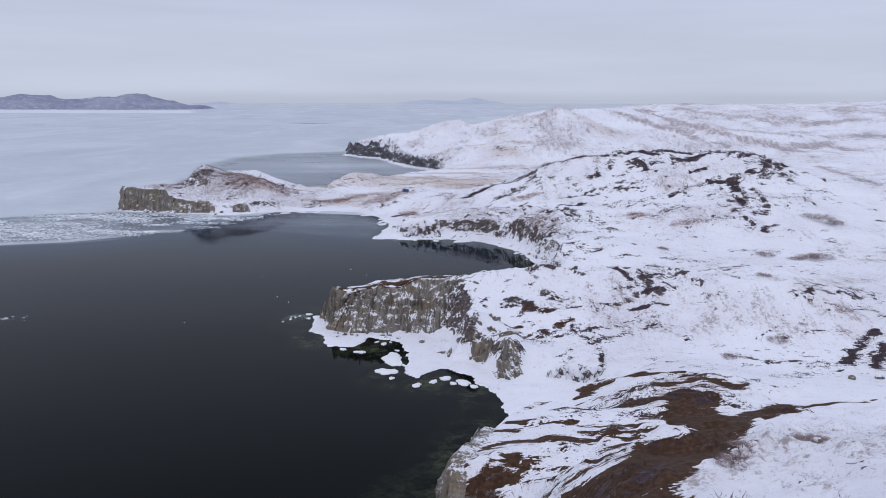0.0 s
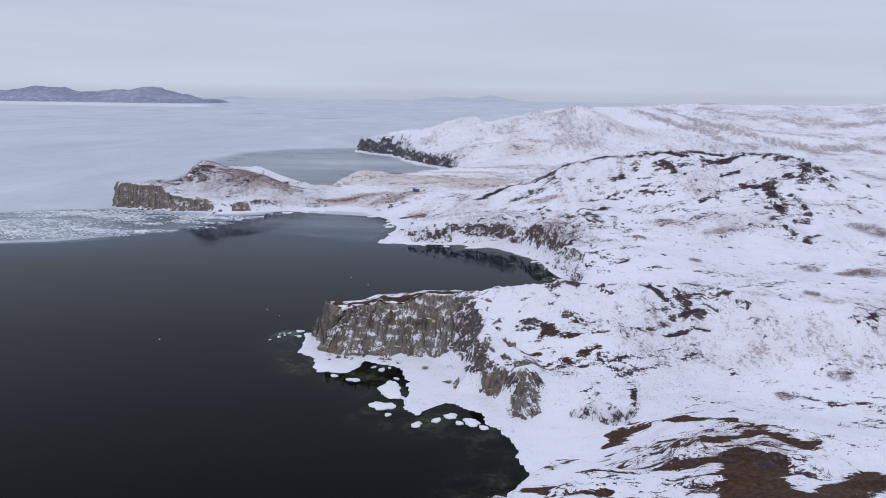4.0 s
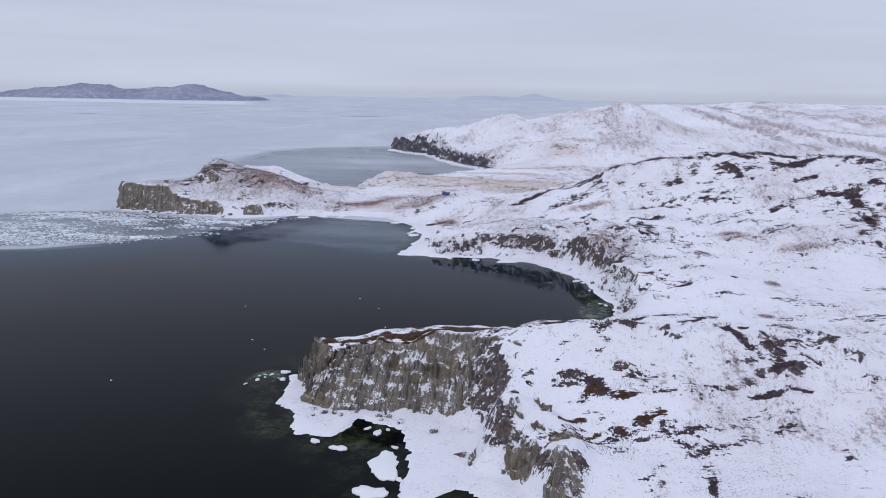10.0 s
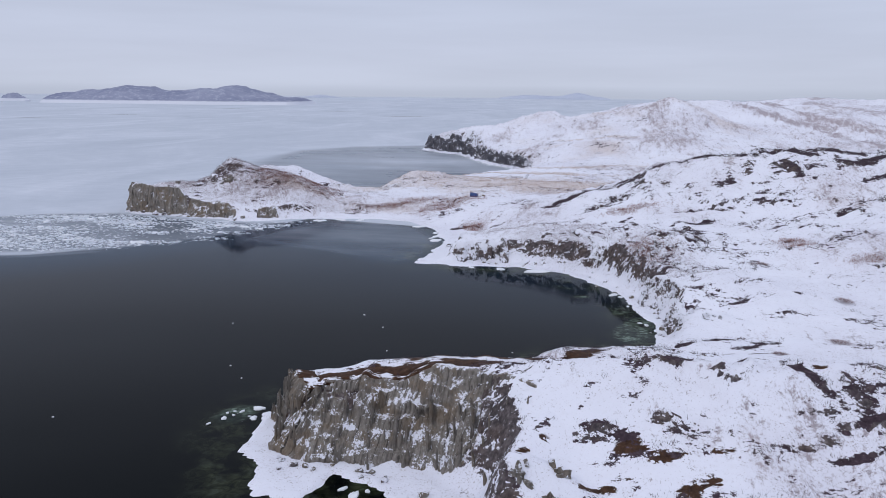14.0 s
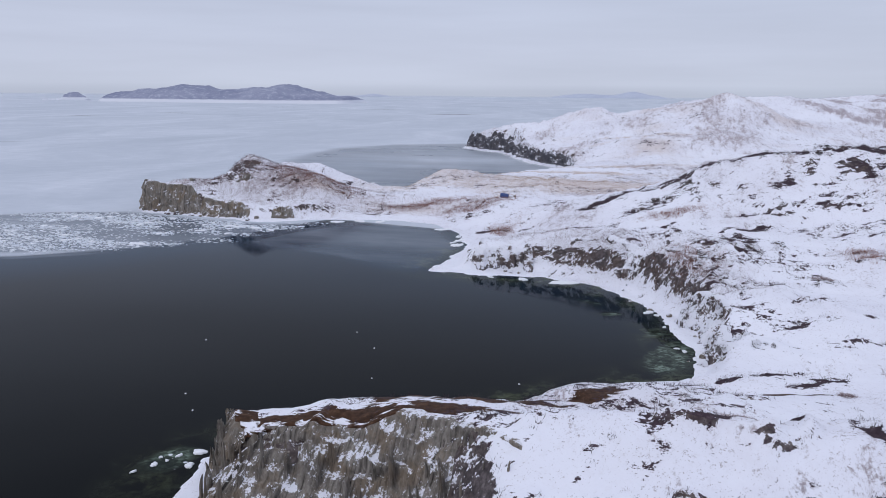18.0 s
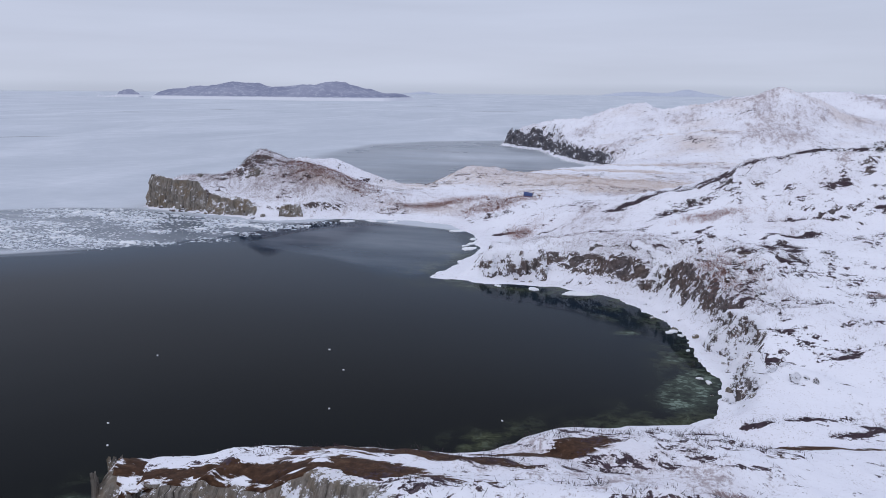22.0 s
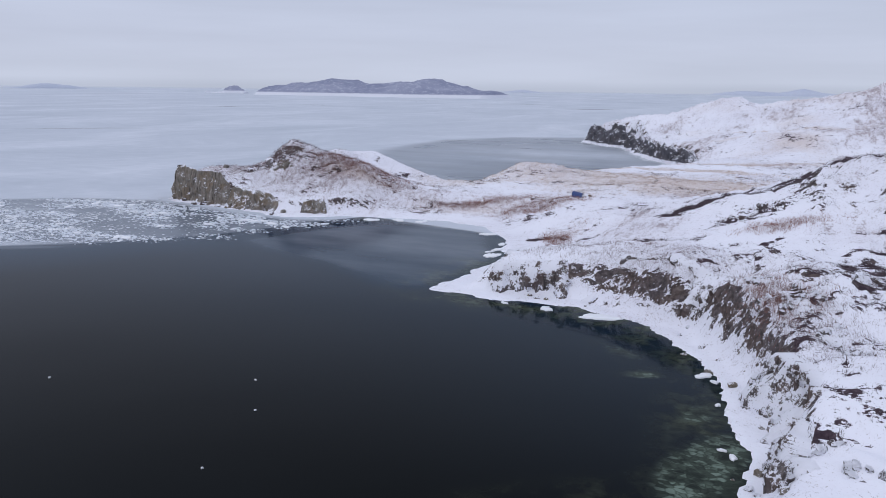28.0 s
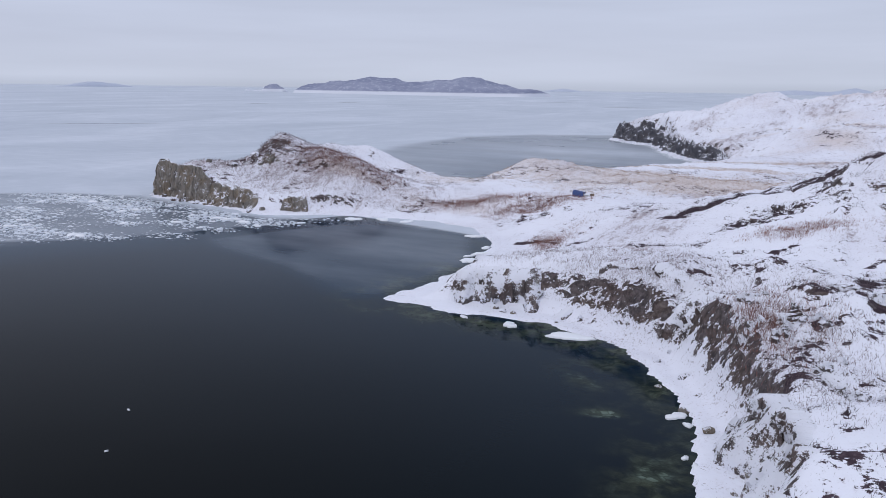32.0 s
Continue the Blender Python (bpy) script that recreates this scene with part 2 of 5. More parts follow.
def mesh_from(name, co, quads, material, values={}, smooth_shade=True):
    n = quads.shape[1]
    me = bpy.data.meshes.new(name)
    me.vertices.add(len(co))
    me.vertices.foreach_set("co", np.ascontiguousarray(co, np.float32).ravel())
    me.loops.add(quads.size)
    me.loops.foreach_set("vertex_index", np.ascontiguousarray(quads, np.int32).ravel())
    me.polygons.add(len(quads))
    me.polygons.foreach_set("loop_start", np.arange(0, quads.size, n, dtype=np.int32))
    if smooth_shade:
        me.polygons.foreach_set("use_smooth", np.ones(len(quads), bool))
    for key, val in values.items():
        at = me.attributes.new(key, "FLOAT", "POINT")
        at.data.foreach_set("value", np.ascontiguousarray(val, np.float32).ravel())
    me.update(calc_edges=True)
    me.materials.append(material)
    return new(name, me)

# ---- materials ----
class Nodes:
    """Short hand for one node material."""

    def __init__(self, name):
        self.mat = bpy.data.materials.new(name)
        self.mat.use_nodes = True
        self.tree = self.mat.node_tree
        self.tree.nodes.clear()
        self.out = self.tree.nodes.new("ShaderNodeOutputMaterial")
        self.bsdf = self.tree.nodes.new("ShaderNodeBsdfPrincipled")
        self.link(self.bsdf.outputs[0], self.out.inputs[0])

    def node(self, kind, **props):
        n = self.tree.nodes.new("ShaderNode" + kind)
        for k, v in props.items():
            setattr(n, k, v)
        return n

    def link(self, a, b):
        self.tree.links.new(a, b)

    def put(self, socket, v):
        if isinstance(v, (int, float)):
            socket.default_value = v
        elif isinstance(v, tuple):
            socket.default_value = (*v, 1) if len(socket.default_value) == 4 and len(v) == 3 else v
        else:
            self.link(v, socket)

    def place(self):
        return self.node("NewGeometry").outputs["Position"]

    def value(self, name):
        return self.node("Attribute", attribute_name=name).outputs["Fac"]

    def noise(self, size, detail=4.0, rough=0.55, stretch=(1, 1, 1), warp=0.0, vector=None):
        m = self.node("Mapping")
        m.inputs["Scale"].default_value = tuple(s / size for s in stretch)
        self.link(vector or self.place(), m.inputs[0])
        n = self.node("TexNoise")
        n.inputs["Scale"].default_value = 1.0
        n.inputs["Detail"].default_value = detail
        n.inputs["Roughness"].default_value = rough
        n.inputs["Distortion"].default_value = warp
        self.link(m.outputs[0], n.inputs["Vector"])
        return n.outputs[0]

    def cells(self, size, feature="F1", stretch=(1, 1, 1), out="Distance", jitter=1.0):
        m = self.node("Mapping")
        m.inputs["Scale"].default_value = tuple(s / size for s in stretch)
        self.link(self.place(), m.inputs[0])
        n = self.node("TexVoronoi", feature=feature)
        n.inputs["Scale"].default_value = 1.0
        n.inputs["Randomness"].default_value = jitter
        self.link(m.outputs[0], n.inputs["Vector"])
        return n.outputs[out]

    def math(self, op, a, b=0.0, c=0.0):
        n = self.node("Math", operation=op)
        for s, v in zip(n.inputs, (a, b, c)):
            self.put(s, v)
        return n.outputs[0]

    def step(self, v, a, b, lo=0.0, hi=1.0):
        n = self.node("MapRange", interpolation_type="SMOOTHSTEP")
        self.put(n.inputs[0], v)
        for s, q in zip(list(n.inputs)[1:5], (a, b, lo, hi)):
            s.default_value = q
        return n.outputs[0]

    def mix(self, f, a, b):
        n = self.node("Mix", data_type="RGBA")
        self.put(n.inputs[0], f)
        self.put(n.inputs[6], a)
        self.put(n.inputs[7], b)
        return n.outputs[2]

    def ramp(self, v, *stops):
        n = self.node("ValToRGB")
        el = n.color_ramp.elements
        while len(el) < len(stops):
            el.new(0.5)
        for e_, (p, c) in zip(el, stops):
            e_.position, e_.color = p, (*c, 1)
        self.put(n.inputs[0], v)
        return n.outputs[0]

    def bump(self, height, strength, distance):
        n = self.node("Bump")
        n.inputs["Strength"].default_value = strength
        n.inputs["Distance"].default_value = distance
        self.put(n.inputs["Height"], height)
        self.link(n.outputs[0], self.bsdf.inputs["Normal"])

    def done(self, colour, rough=0.8, spec=0.3):
        self.put(self.bsdf.inputs["Base Color"], colour)
        self.put(self.bsdf.inputs["Roughness"], rough)
        self.put(self.bsdf.inputs["Specular IOR Level"], spec)
        return self.mat


SNOW = (0.79, 0.80, 0.88)


def rock_colour(n, warm=None):
    grain = n.noise(0.9, 6, 0.65)
    blot = n.noise(6.0, 4, 0.6)
    col = n.ramp(grain, (0.28, (0.028, 0.024, 0.028)), (0.5, (0.082, 0.069, 0.072)), (0.72, (0.20, 0.175, 0.178)))
    col2 = n.ramp(grain, (0.28, (0.028, 0.021, 0.021)), (0.5, (0.090, 0.068, 0.064)), (0.75, (0.19, 0.158, 0.146)))
    return n.mix(n.step(blot, 0.42, 0.62), col, col2)


def ground_material():
    n = Nodes("snowy_ground")
    bare, earth, straw, brush = n.value("bare"), n.value("earth"), n.value("straw"), n.value("brush")
    n1 = n.noise(5.0, 6, 0.62, (1, 1, 1.0), 0.6)
    n2 = n.noise(0.8, 5, 0.65)
    n3 = n.noise(34.0, 4, 0.55)
    n4 = n.noise(0.38, 4, 0.7)
    dith = n.math("ADD", n.math("MULTIPLY", n1, 0.6), n.math("MULTIPLY", n2, 0.55))
    dith = n.math("SUBTRACT", n.math("ADD", dith, n.math("MULTIPLY", n4, 0.4)), 0.775)
    snow_col = n.mix(n.step(n3, 0.35, 0.7), SNOW, (0.74, 0.745, 0.83))
    snow_col = n.mix(n.step(n2, 0.5, 0.85, 0, 0.22), snow_col, (0.5, 0.47, 0.47))
    n5 = n.noise(2.6, 5, 0.7, (0.8, 1.2, 1))
    stalk = n.noise(0.30, 4, 0.8, (1, 1, 0.35))
    thick = n.step(n.math("ADD", n.math("MULTIPLY", n5, 0.7), n.math("MULTIPLY", n3, 0.5)), 0.50, 0.74, 0.03, 0.13)
    snow_col = n.mix(n.step(n.math("ADD", stalk, thick), 0.66, 0.74, 0, 0.7), snow_col, n.ramp(n2, (0.3, (0.12, 0.09, 0.09)), (0.7, (0.34, 0.28, 0.27))))
    tuft = n.noise(0.45, 3, 0.7, (1, 1, 0.25))
    straw_f = n.step(n.math("ADD", n.math("MULTIPLY", straw, 0.5), n.math("MULTIPLY", tuft, 0.75)), 0.55, 0.85)
    col = n.mix(n.math("MULTIPLY", straw_f, 0.55), snow_col, n.ramp(n1, (0.3, (0.50, 0.38, 0.32)), (0.7, (0.62, 0.52, 0.45))))
    twig = n.noise(0.7, 5, 0.75, (1, 1, 0.3))
    stand = n.math("ADD", n.math("MULTIPLY", twig, 0.4), n.math("MULTIPLY", n.noise(6.0, 7, 0.8, (1.7, 0.6, 1)), 0.6))
    stand = n.math("MULTIPLY", n.math("SUBTRACT", stand, 0.5), 2.4)
    brush_f = n.step(n.math("ADD", n.math("MULTIPLY", brush, 0.42), stand), 0.22, 0.46)
    col = n.mix(n.math("MULTIPLY", brush_f, 0.8), col, n.ramp(n1, (0.3, (0.17, 0.128, 0.138)), (0.7, (0.33, 0.27, 0.275))))
    # tint of thin brush, greyed with painted haze for the far hills
    wash = n.step(n.math("ADD", n.math("MULTIPLY", brush, 0.7), n.math("MULTIPLY", n1, 0.6)), 0.45, 0.95, 0, 0.28)
    col = n.mix(wash, col, n.ramp(n3, (0.35, (0.46, 0.38, 0.40)), (0.65, (0.46, 0.43, 0.49))))
    drift = n.noise(3.4, 7, 0.74, (0.34, 1.0, 1.0), 0.5)
    drift = n.math("MULTIPLY", n.math("SUBTRACT", drift, 0.5), 3.4)
    earth_f = n.step(n.math("ADD", n.math("ADD", earth, drift), n.math("MULTIPLY", dith, 0.8)), 0.47, 0.53)
    earth_f = n.math("MULTIPLY", earth_f, n.step(earth, 0.12, 0.3))
    earth_c = n.ramp(n2, (0.3, (0.022, 0.011, 0.007)), (0.55, (0.062, 0.031, 0.018)), (0.8, (0.125, 0.072, 0.042)))
    col = n.mix(earth_f, col, earth_c)
    clump = n.noise(2.0, 6, 0.72, (0.55, 1.2, 1.0), 0.5)
    bare_f = n.step(n.math("ADD", n.math("ADD", bare, n.math("MULTIPLY", dith, 1.6)), n.math("MULTIPLY", n.math("SUBTRACT", clump, 0.5), 2.2)), 0.52, 0.58)
    scrub = n.ramp(n2, (0.3, (0.020, 0.013, 0.018)), (0.55, (0.052, 0.034, 0.045)), (0.8, (0.135, 0.100, 0.118)))
    sep = n.node("SeparateXYZ")
    n.link(n.node("NewGeometry").outputs["True Normal"], sep.inputs[0])
    steep = n.step(sep.outputs["Z"], 0.85, 0.6)
    col = n.mix(bare_f, col, n.mix(steep, scrub, rock_colour(n)))
    n.bump(n.math("ADD", n.math("MULTIPLY", n2, 0.5), n.math("MULTIPLY", n1, 1.2)), 0.5, 0.35)
    return n.done(col, 0.85, 0.2)


def water_material():
    """Open water, brash ice and thin grey ice; the shallows show weed and stones."""
    n = Nodes("sea_surface")
    ice, brash, shallow, slick = n.value("ice"), n.value("brash"), n.value("shallow"), n.value("slick")
    w1 = n.noise(55.0, 5, 0.6, (0.5, 1.2, 1))
    w2 = n.noise(9.0, 5, 0.6, (0.6, 1.2, 1))
    stones = n.math("SUBTRACT", n.math("MULTIPLY", n.noise(2.4, 5, 0.7, (1, 1, 1), 0.8), 1.45), n.math("MULTIPLY", n.step(n.cells(1.5, "DISTANCE_TO_EDGE", (0.8, 1.2, 1)), 0.16, 0.0), 0.05))
    deep = n.mix(n.step(w1, 0.35, 0.7), (0.0012, 0.0020, 0.0022), (0.0018, 0.0030, 0.0034))
    # blue of the mirrored sky, put into the water's base colour
    deep = n.mix(n.value("sky_tint"), deep, (0.0075, 0.0300, 0.0600))
    bed = n.ramp(stones, (0.40, (0.006, 0.008, 0.006)), (0.58, (0.026, 0.032, 0.015)), (0.75, (0.070, 0.082, 0.042)), (0.95, (0.13, 0.16, 0.11)))
    col = n.mix(n.math("MULTIPLY", shallow, n.step(n.noise(7, 3), 0.38, 0.6)), deep, bed)
    slab = n.cells(0.95, "F1", (0.9, 1.3, 1), "Color")
    pale = n.node("SeparateColor")
    n.link(slab, pale.inputs[0])
    gap = n.step(n.cells(0.95, "DISTANCE_TO_EDGE", (0.9, 1.3, 1)), 0.02, 0.14)
    tone = n.math("MULTIPLY", n.math("ADD", n.math("MULTIPLY", pale.outputs[0], 0.75), 0.25), n.math("ADD", n.math("MULTIPLY", gap, 0.3), 0.7))
    tone = n.math("MULTIPLY", tone, n.step(n.noise(5.0, 4, 0.65), 0.36, 0.58, 0.15, 1.0))
    col = n.mix(n.step(n.value("stony"), 0.15, 0.6), col, n.ramp(tone, (0.05, (0.008, 0.012, 0.010)), (0.45, (0.042, 0.058, 0.044)), (0.95, (0.15, 0.20, 0.165))))
    ice_f = n.step(n.math("ADD", ice, n.math("MULTIPLY", n.math("SUBTRACT", w1, 0.5), 0.28)), 0.33, 0.75)
    ice_c = n.ramp(n.math("ADD", n.math("MULTIPLY", n.noise(110.0, 6, 0.66, (1.0, 0.45, 1), 1.0), 0.75), n.math("MULTIPLY", w2, 0.25)),
                   (0.25, (0.41, 0.455, 0.525)), (0.5, (0.51, 0.55, 0.62)), (0.75, (0.66, 0.69, 0.76)))
    col = n.mix(ice_f, col, ice_c)
    cell = n.cells(1.6, "F1", (0.8, 1.2, 1))
    cell2 = n.cells(0.6, "F1")
    lump = n.math("MINIMUM", cell, n.math("ADD", cell2, 0.12))
    thr = n.math("MULTIPLY", n.math("ADD", brash, n.math("MULTIPLY", n.math("SUBTRACT", w2, 0.5), 1.0)), 0.6)
    brash_f = n.math("MULTIPLY", n.step(n.math("SUBTRACT", thr, lump), -0.03, 0.06), n.step(brash, 0.05, 0.25))
    col = n.mix(brash_f, col, (0.66, 0.69, 0.74))
    anyice = n.math("MAXIMUM", ice_f, brash_f)
    rough = n.math("ADD", n.math("MULTIPLY", anyice, 0.5), n.step(n.math("ADD", slick, n.math("MULTIPLY", w1, 0.3)), 0.2, 0.9, 0.04, 0.10))
    rip = n.noise(1.3, 3, 0.6, (0.35, 1.3, 1))
    fine = n.noise(0.5, 2, 0.5, (0.5, 1.3, 1))
    n.bump(n.math("MULTIPLY", n.math("ADD", rip, n.math("MULTIPLY", fine, 0.4)), n.math("SUBTRACT", 1.0, n.math("MULTIPLY", anyice, 0.6))), 0.05, 0.10)
    n.bsdf.inputs["Specular Tint"].default_value = (0.48, 0.74, 1.0, 1)
    n.bsdf.inputs["IOR"].default_value = 1.095
    return n.done(col, rough, 0.5)


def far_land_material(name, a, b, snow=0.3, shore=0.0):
    """Wooded far land, the haze of distance painted into its tones, with snow between the trees and on its shore."""
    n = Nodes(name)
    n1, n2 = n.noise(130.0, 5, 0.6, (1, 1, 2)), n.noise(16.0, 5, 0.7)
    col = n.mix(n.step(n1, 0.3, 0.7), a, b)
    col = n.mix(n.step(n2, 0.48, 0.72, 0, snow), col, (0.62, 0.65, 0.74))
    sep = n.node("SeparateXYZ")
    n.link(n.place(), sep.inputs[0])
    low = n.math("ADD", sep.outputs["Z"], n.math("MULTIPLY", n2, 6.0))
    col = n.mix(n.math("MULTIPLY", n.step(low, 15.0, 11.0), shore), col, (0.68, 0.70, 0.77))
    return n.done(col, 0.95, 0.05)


GROUND = ground_material()
WATER = water_material()
# blue-grey and pale tones: distance haze put into the base colours
HAZED_ISLAND = far_land_material("haze_tinted_woods", (0.215, 0.235, 0.335), (0.31, 0.33, 0.43), 0.4, 0.9)
HAZED_FAINT = far_land_material("haze_painted_island", (0.45, 0.49, 0.60), (0.49, 0.53, 0.63), 0.2)

# ---- ground ----
gxs = spaced([(-700, 40), (-260, 6), (-190, 1.3), (-60, 1.0), (-34, 0.7), (70, 0.8), (150, 2.0), (300, 5), (900, 12), (4200, 60)])
gys = spaced([(-500, 40), (-120, 5), (10, 1.6), (60, 0.8), (160, 0.8), (280, 0.8), (360, 1.2), (420, 3), (560, 3.5), (780, 3.5), (1500, 14), (4600, 50)])
GX, GY = np.meshgrid(gxs, gys)
GH, GFOOT, GSHORE = terrain(GX, GY)


def patch(x, y, px, py, lx, ly, turn):
    co, si = math.cos(radians(turn)), math.sin(radians(turn))
    u, v = (x - px) * co + (y - py) * si, -(x - px) * si + (y - py) * co
    return np.exp(-((u / lx) ** 2 + (v / ly) ** 2))


def slope_of(h, xs, ys):
    dy, dx = np.gradient(h, ys, xs)
    return np.hypot(dx, dy)


G_SLOPE = slope_of(GH, gxs, gys)
far_d = np.hypot(GX - 20, GY - 150)
land = smooth(1, 6, GFOOT)
up = fbm(GX / 30, GY / 22, 61, 4)
streak = fbm((GX * 0.9 + GY * 0.35) / 20, (GY * 0.9 - GX * 0.35) / 7, 71, 4)
crag = ridged(GX / 17 + 0.3 * fbm(GX / 8, GY / 8, 5, 2), GY / 9, 83, 3)
EARTH = np.zeros_like(GX)
for px, py, lx, ly, turn, s in ((-12, 144, 17, 2.6, 10, 0.95), (3, 146, 9, 2.4, 0, 0.95), (-2, 151.5, 17, 2.2, 11, 0.9), (17, 164, 9, 2.2, 35, 1.0), (40, 162, 9, 1.4, 10, 0.6), (45, 174, 8, 1.2, 20, 0.6), (46, 184, 11, 1.2, 10, 0.7)):
    EARTH = np.maximum(EARTH, s * patch(GX, GY, px, py, lx, ly, turn))
EARTH = EARTH + (0.55 * streak - 0.07) * smooth(0.1, 0.4, EARTH)
# bare brown earth between the rocks above the cove
EARTH_STRIPS = [(13.6, 124.4, 15.7, 126.3, 0.8, 0.95), (25.7, 126, 30.5, 126.3, 0.8, 0.9), (30.6, 126.1, 38.4, 127.3, 0.6, 0.75), (20.8, 120.8, 28.3, 122.8, 0.8, 0.95), (22.7, 116.1, 28.8, 119.9, 0.6, 0.85), (28.8, 119.9, 37, 122.4, 0.6, 0.85), (18.2, 111.3, 22.7, 117.6, 0.6, 0.9), (49.4, 146, 55, 143.6, 0.6, 0.9), (14.1, 142.4, 18.1, 144.2, 0.8, 0.95), (75, 160, 87, 160, 1.8, 0.95)]
# brown turf of the near headland: whole along its inland edge, in strips between the drifts towards the sea
TURF_BODY = [(10, -90), (20, -90), (31.7, 3), (32.7, 6), (36.7, 10.2), (40.5, 13.8), (49.4, 37.1), (53.5, 45.6), (65.6, 56.7), (67.2, 65.3), (53.2, 53.5), (52.9, 57.6), (55.7, 66.4), (53.2, 69.5), (48.6, 70.3), (44.9, 58.7), (41, 47.6), (42.9, 38.8), (33.3, 23.4), (31.4, 20), (27.8, 16.7), (24.6, 20.1), (14, 5)]
TURF_STRIPS = [(16.5, 44.9, 22.3, 46.6, 1.2, 0.85), (22.3, 46.6, 27.4, 47.3, 1.2, 0.85), (27.4, 47.3, 35.5, 41.6, 1.2, 0.85), (15.6, 36.5, 19.9, 37.6, 1.1, 0.85), (14.9, 35.3, 20.8, 32.6, 0.9, 0.7), (35.2, 90.3, 38.4, 95.4, 1.6, 0.95), (38.4, 95.4, 41.9, 95.5, 1.6, 0.95), (44.3, 96.1, 49.2, 91.7, 0.8, 0.9), (49.2, 91.7, 53.9, 88, 0.8, 0.9), (53.9, 88, 55.7, 78.6, 0.8, 0.9), (53.9, 75.9, 57.3, 73.5, 1.5, 0.95), (57.3, 73.5, 60.6, 71.2, 1.5, 0.95), (46.1, 72.7, 53.6, 74.9, 0.9, 0.85), (19.8, 56.8, 23.8, 55.2, 0.8, 0.8), (23.8, 55.2, 29.3, 57.1, 0.8, 0.8)]
TURF_STRIPS += [(38.1, 66.4, 43.8, 66.1, 1.0, 0.85), (43.8, 66.1, 47.6, 66.2, 1.0, 0.85), (36.1, 54.6, 39.6, 50.3, 0.8, 0.85), (26.6, 39.4, 32.5, 48.1, 0.7, 0.85), (32.5, 48.1, 39.6, 46.2, 0.8, 0.85), (67.6, 61.7, 74.7, 63.5, 0.6, 0.8), (74.7, 63.5, 81.9, 65.2, 0.6, 0.8), (29.1, 29.7, 31.1, 29.5, 0.6, 0.7), (8, 28, 14, 33, 2.6, 0.8), (12, 14, 18, 26, 2.6, 0.8)]
# thin snow over rock and scrub: everywhere a little on crags, more on the crests named here
SCRUB = 0.13 + 0.12 * up
SCRUB_SPOTS = [(112, 346, 66, 12, -6, 0.75), (55, 345, 34, 9, 22, 0.35), (150, 318, 30, 10, -30, 0.55), (122, 278, 10, 16, 20, 0.5), (55, 150, 30, 2.5, 4, 0.55), (100, 262, 30, 12, 0, 0.35)]
SCRUB_SPOTS += [(48, 170, 32, 14, 12, 0.42), (30, 326, 12, 4, 25, 0.7), (32, 177, 13, 4, 15, 0.6), (34, 120, 24, 9, 10, 0.55), (62, 112, 18, 8, 10, 0.4), (92, 98, 18, 9, 0, 0.5), (52, 225, 13, 11, 30, 0.5), (46, 262, 12, 14, -30, 0.6), (10, 312, 12, 3, 10, 0.5),
                (60, 140, 4, 11, -40, 0.55), (82, 152, 4, 9, -40, 0.5), (24, 300, 26, 4, 8, 0.4), (70, 292, 16, 5, 15, 0.5), (-30, 316, 8, 14, -30, 0.6), (-150, 356, 30, 8, 10, 0.45), (-128, 362, 42, 14, 0, 0.62)]
for px, py, lx, ly, turn, s in SCRUB_SPOTS:
    SCRUB = np.maximum(SCRUB, s * patch(GX, GY, px, py, lx, ly, turn))
rib = smooth(0.80, 0.95, ridged((GX * 0.75 - GY * 0.66) / 2.6 + 0.4 * up, (GX * 0.66 + GY * 0.75) / 9, 151, 3)) * smooth(-0.2, 0.5, fbm(GX / 12, GY / 12, 157, 3))
thin = smooth(0.74, 0.92, ridged((GX * 0.9 + GY * 0.35) / 34 + 0.2 * up, (GY * 0.9 - GX * 0.35) / 10, 131, 3))
BARE = smooth(0.65, 1.3, G_SLOPE) * 0.7 * smooth(0.6, 2.0, GH) * (1 - 0.85 * patch(GX, GY, -125, 364, 44, 17, 0)) * (1 - 0.9 * patch(GX, GY, 34, 30, 34, 50, 0))
BARE = BARE + 0.42 * rib * smooth(360, 300, far_d) * (GY > 95) + SCRUB * (0.50 + 0.95 * streak) + smooth(0.6, 0.9, crag) * (0.14 + 0.45 * SCRUB) + thin * (0.24 + 0.6 * SCRUB)
BARE = np.minimum(np.clip(BARE, 0, 1), 0.45 + 0.3 * smooth(0.8, 1.4, G_SLOPE) + 0.2 * smooth(0.45, 0.7, SCRUB)) * smooth(0.5, 3.5, GFOOT) * (1 - 0.5 * smooth(420, 600, far_d))
# rock ledges and lines of scrub that stand out of the snow: from, to, half-width, strength
LEDGES_NEAR = [(32.2, 139.3, 43.8, 145.5, 0.6, 0.85), (52.3, 194, 59.8, 193.8, 0.6, 0.8), (49.4, 145.7, 52, 140.6, 1, 0.95), (52, 140.6, 53.8, 137, 1, 0.95), (55.5, 139.8, 57.7, 136.9, 0.8, 0.85), (64.7, 146.2, 68.2, 141.5, 1.2, 0.85), (50.2, 131.5, 54, 132.7, 0.9, 0.8), (56.4, 134.1, 64.1, 136.5, 1.2, 0.8), (51.8, 128.8, 60.4, 131, 0.6, 0.8), (38.5, 117.9, 44.1, 121.1, 1, 0.7), (56, 123.2, 59.5, 122.5, 0.9, 0.7), (21, 130, 26.7, 127.5, 0.6, 0.7), (51.4, 214.8, 56.9, 215.7, 0.6, 0.7), (78, 209.5, 83.3, 210, 0.9, 0.7), (22.7, 144.7, 27.7, 146.7, 0.8, 0.8), (28.4, 165.2, 30.7, 166.6, 0.6, 0.75)]
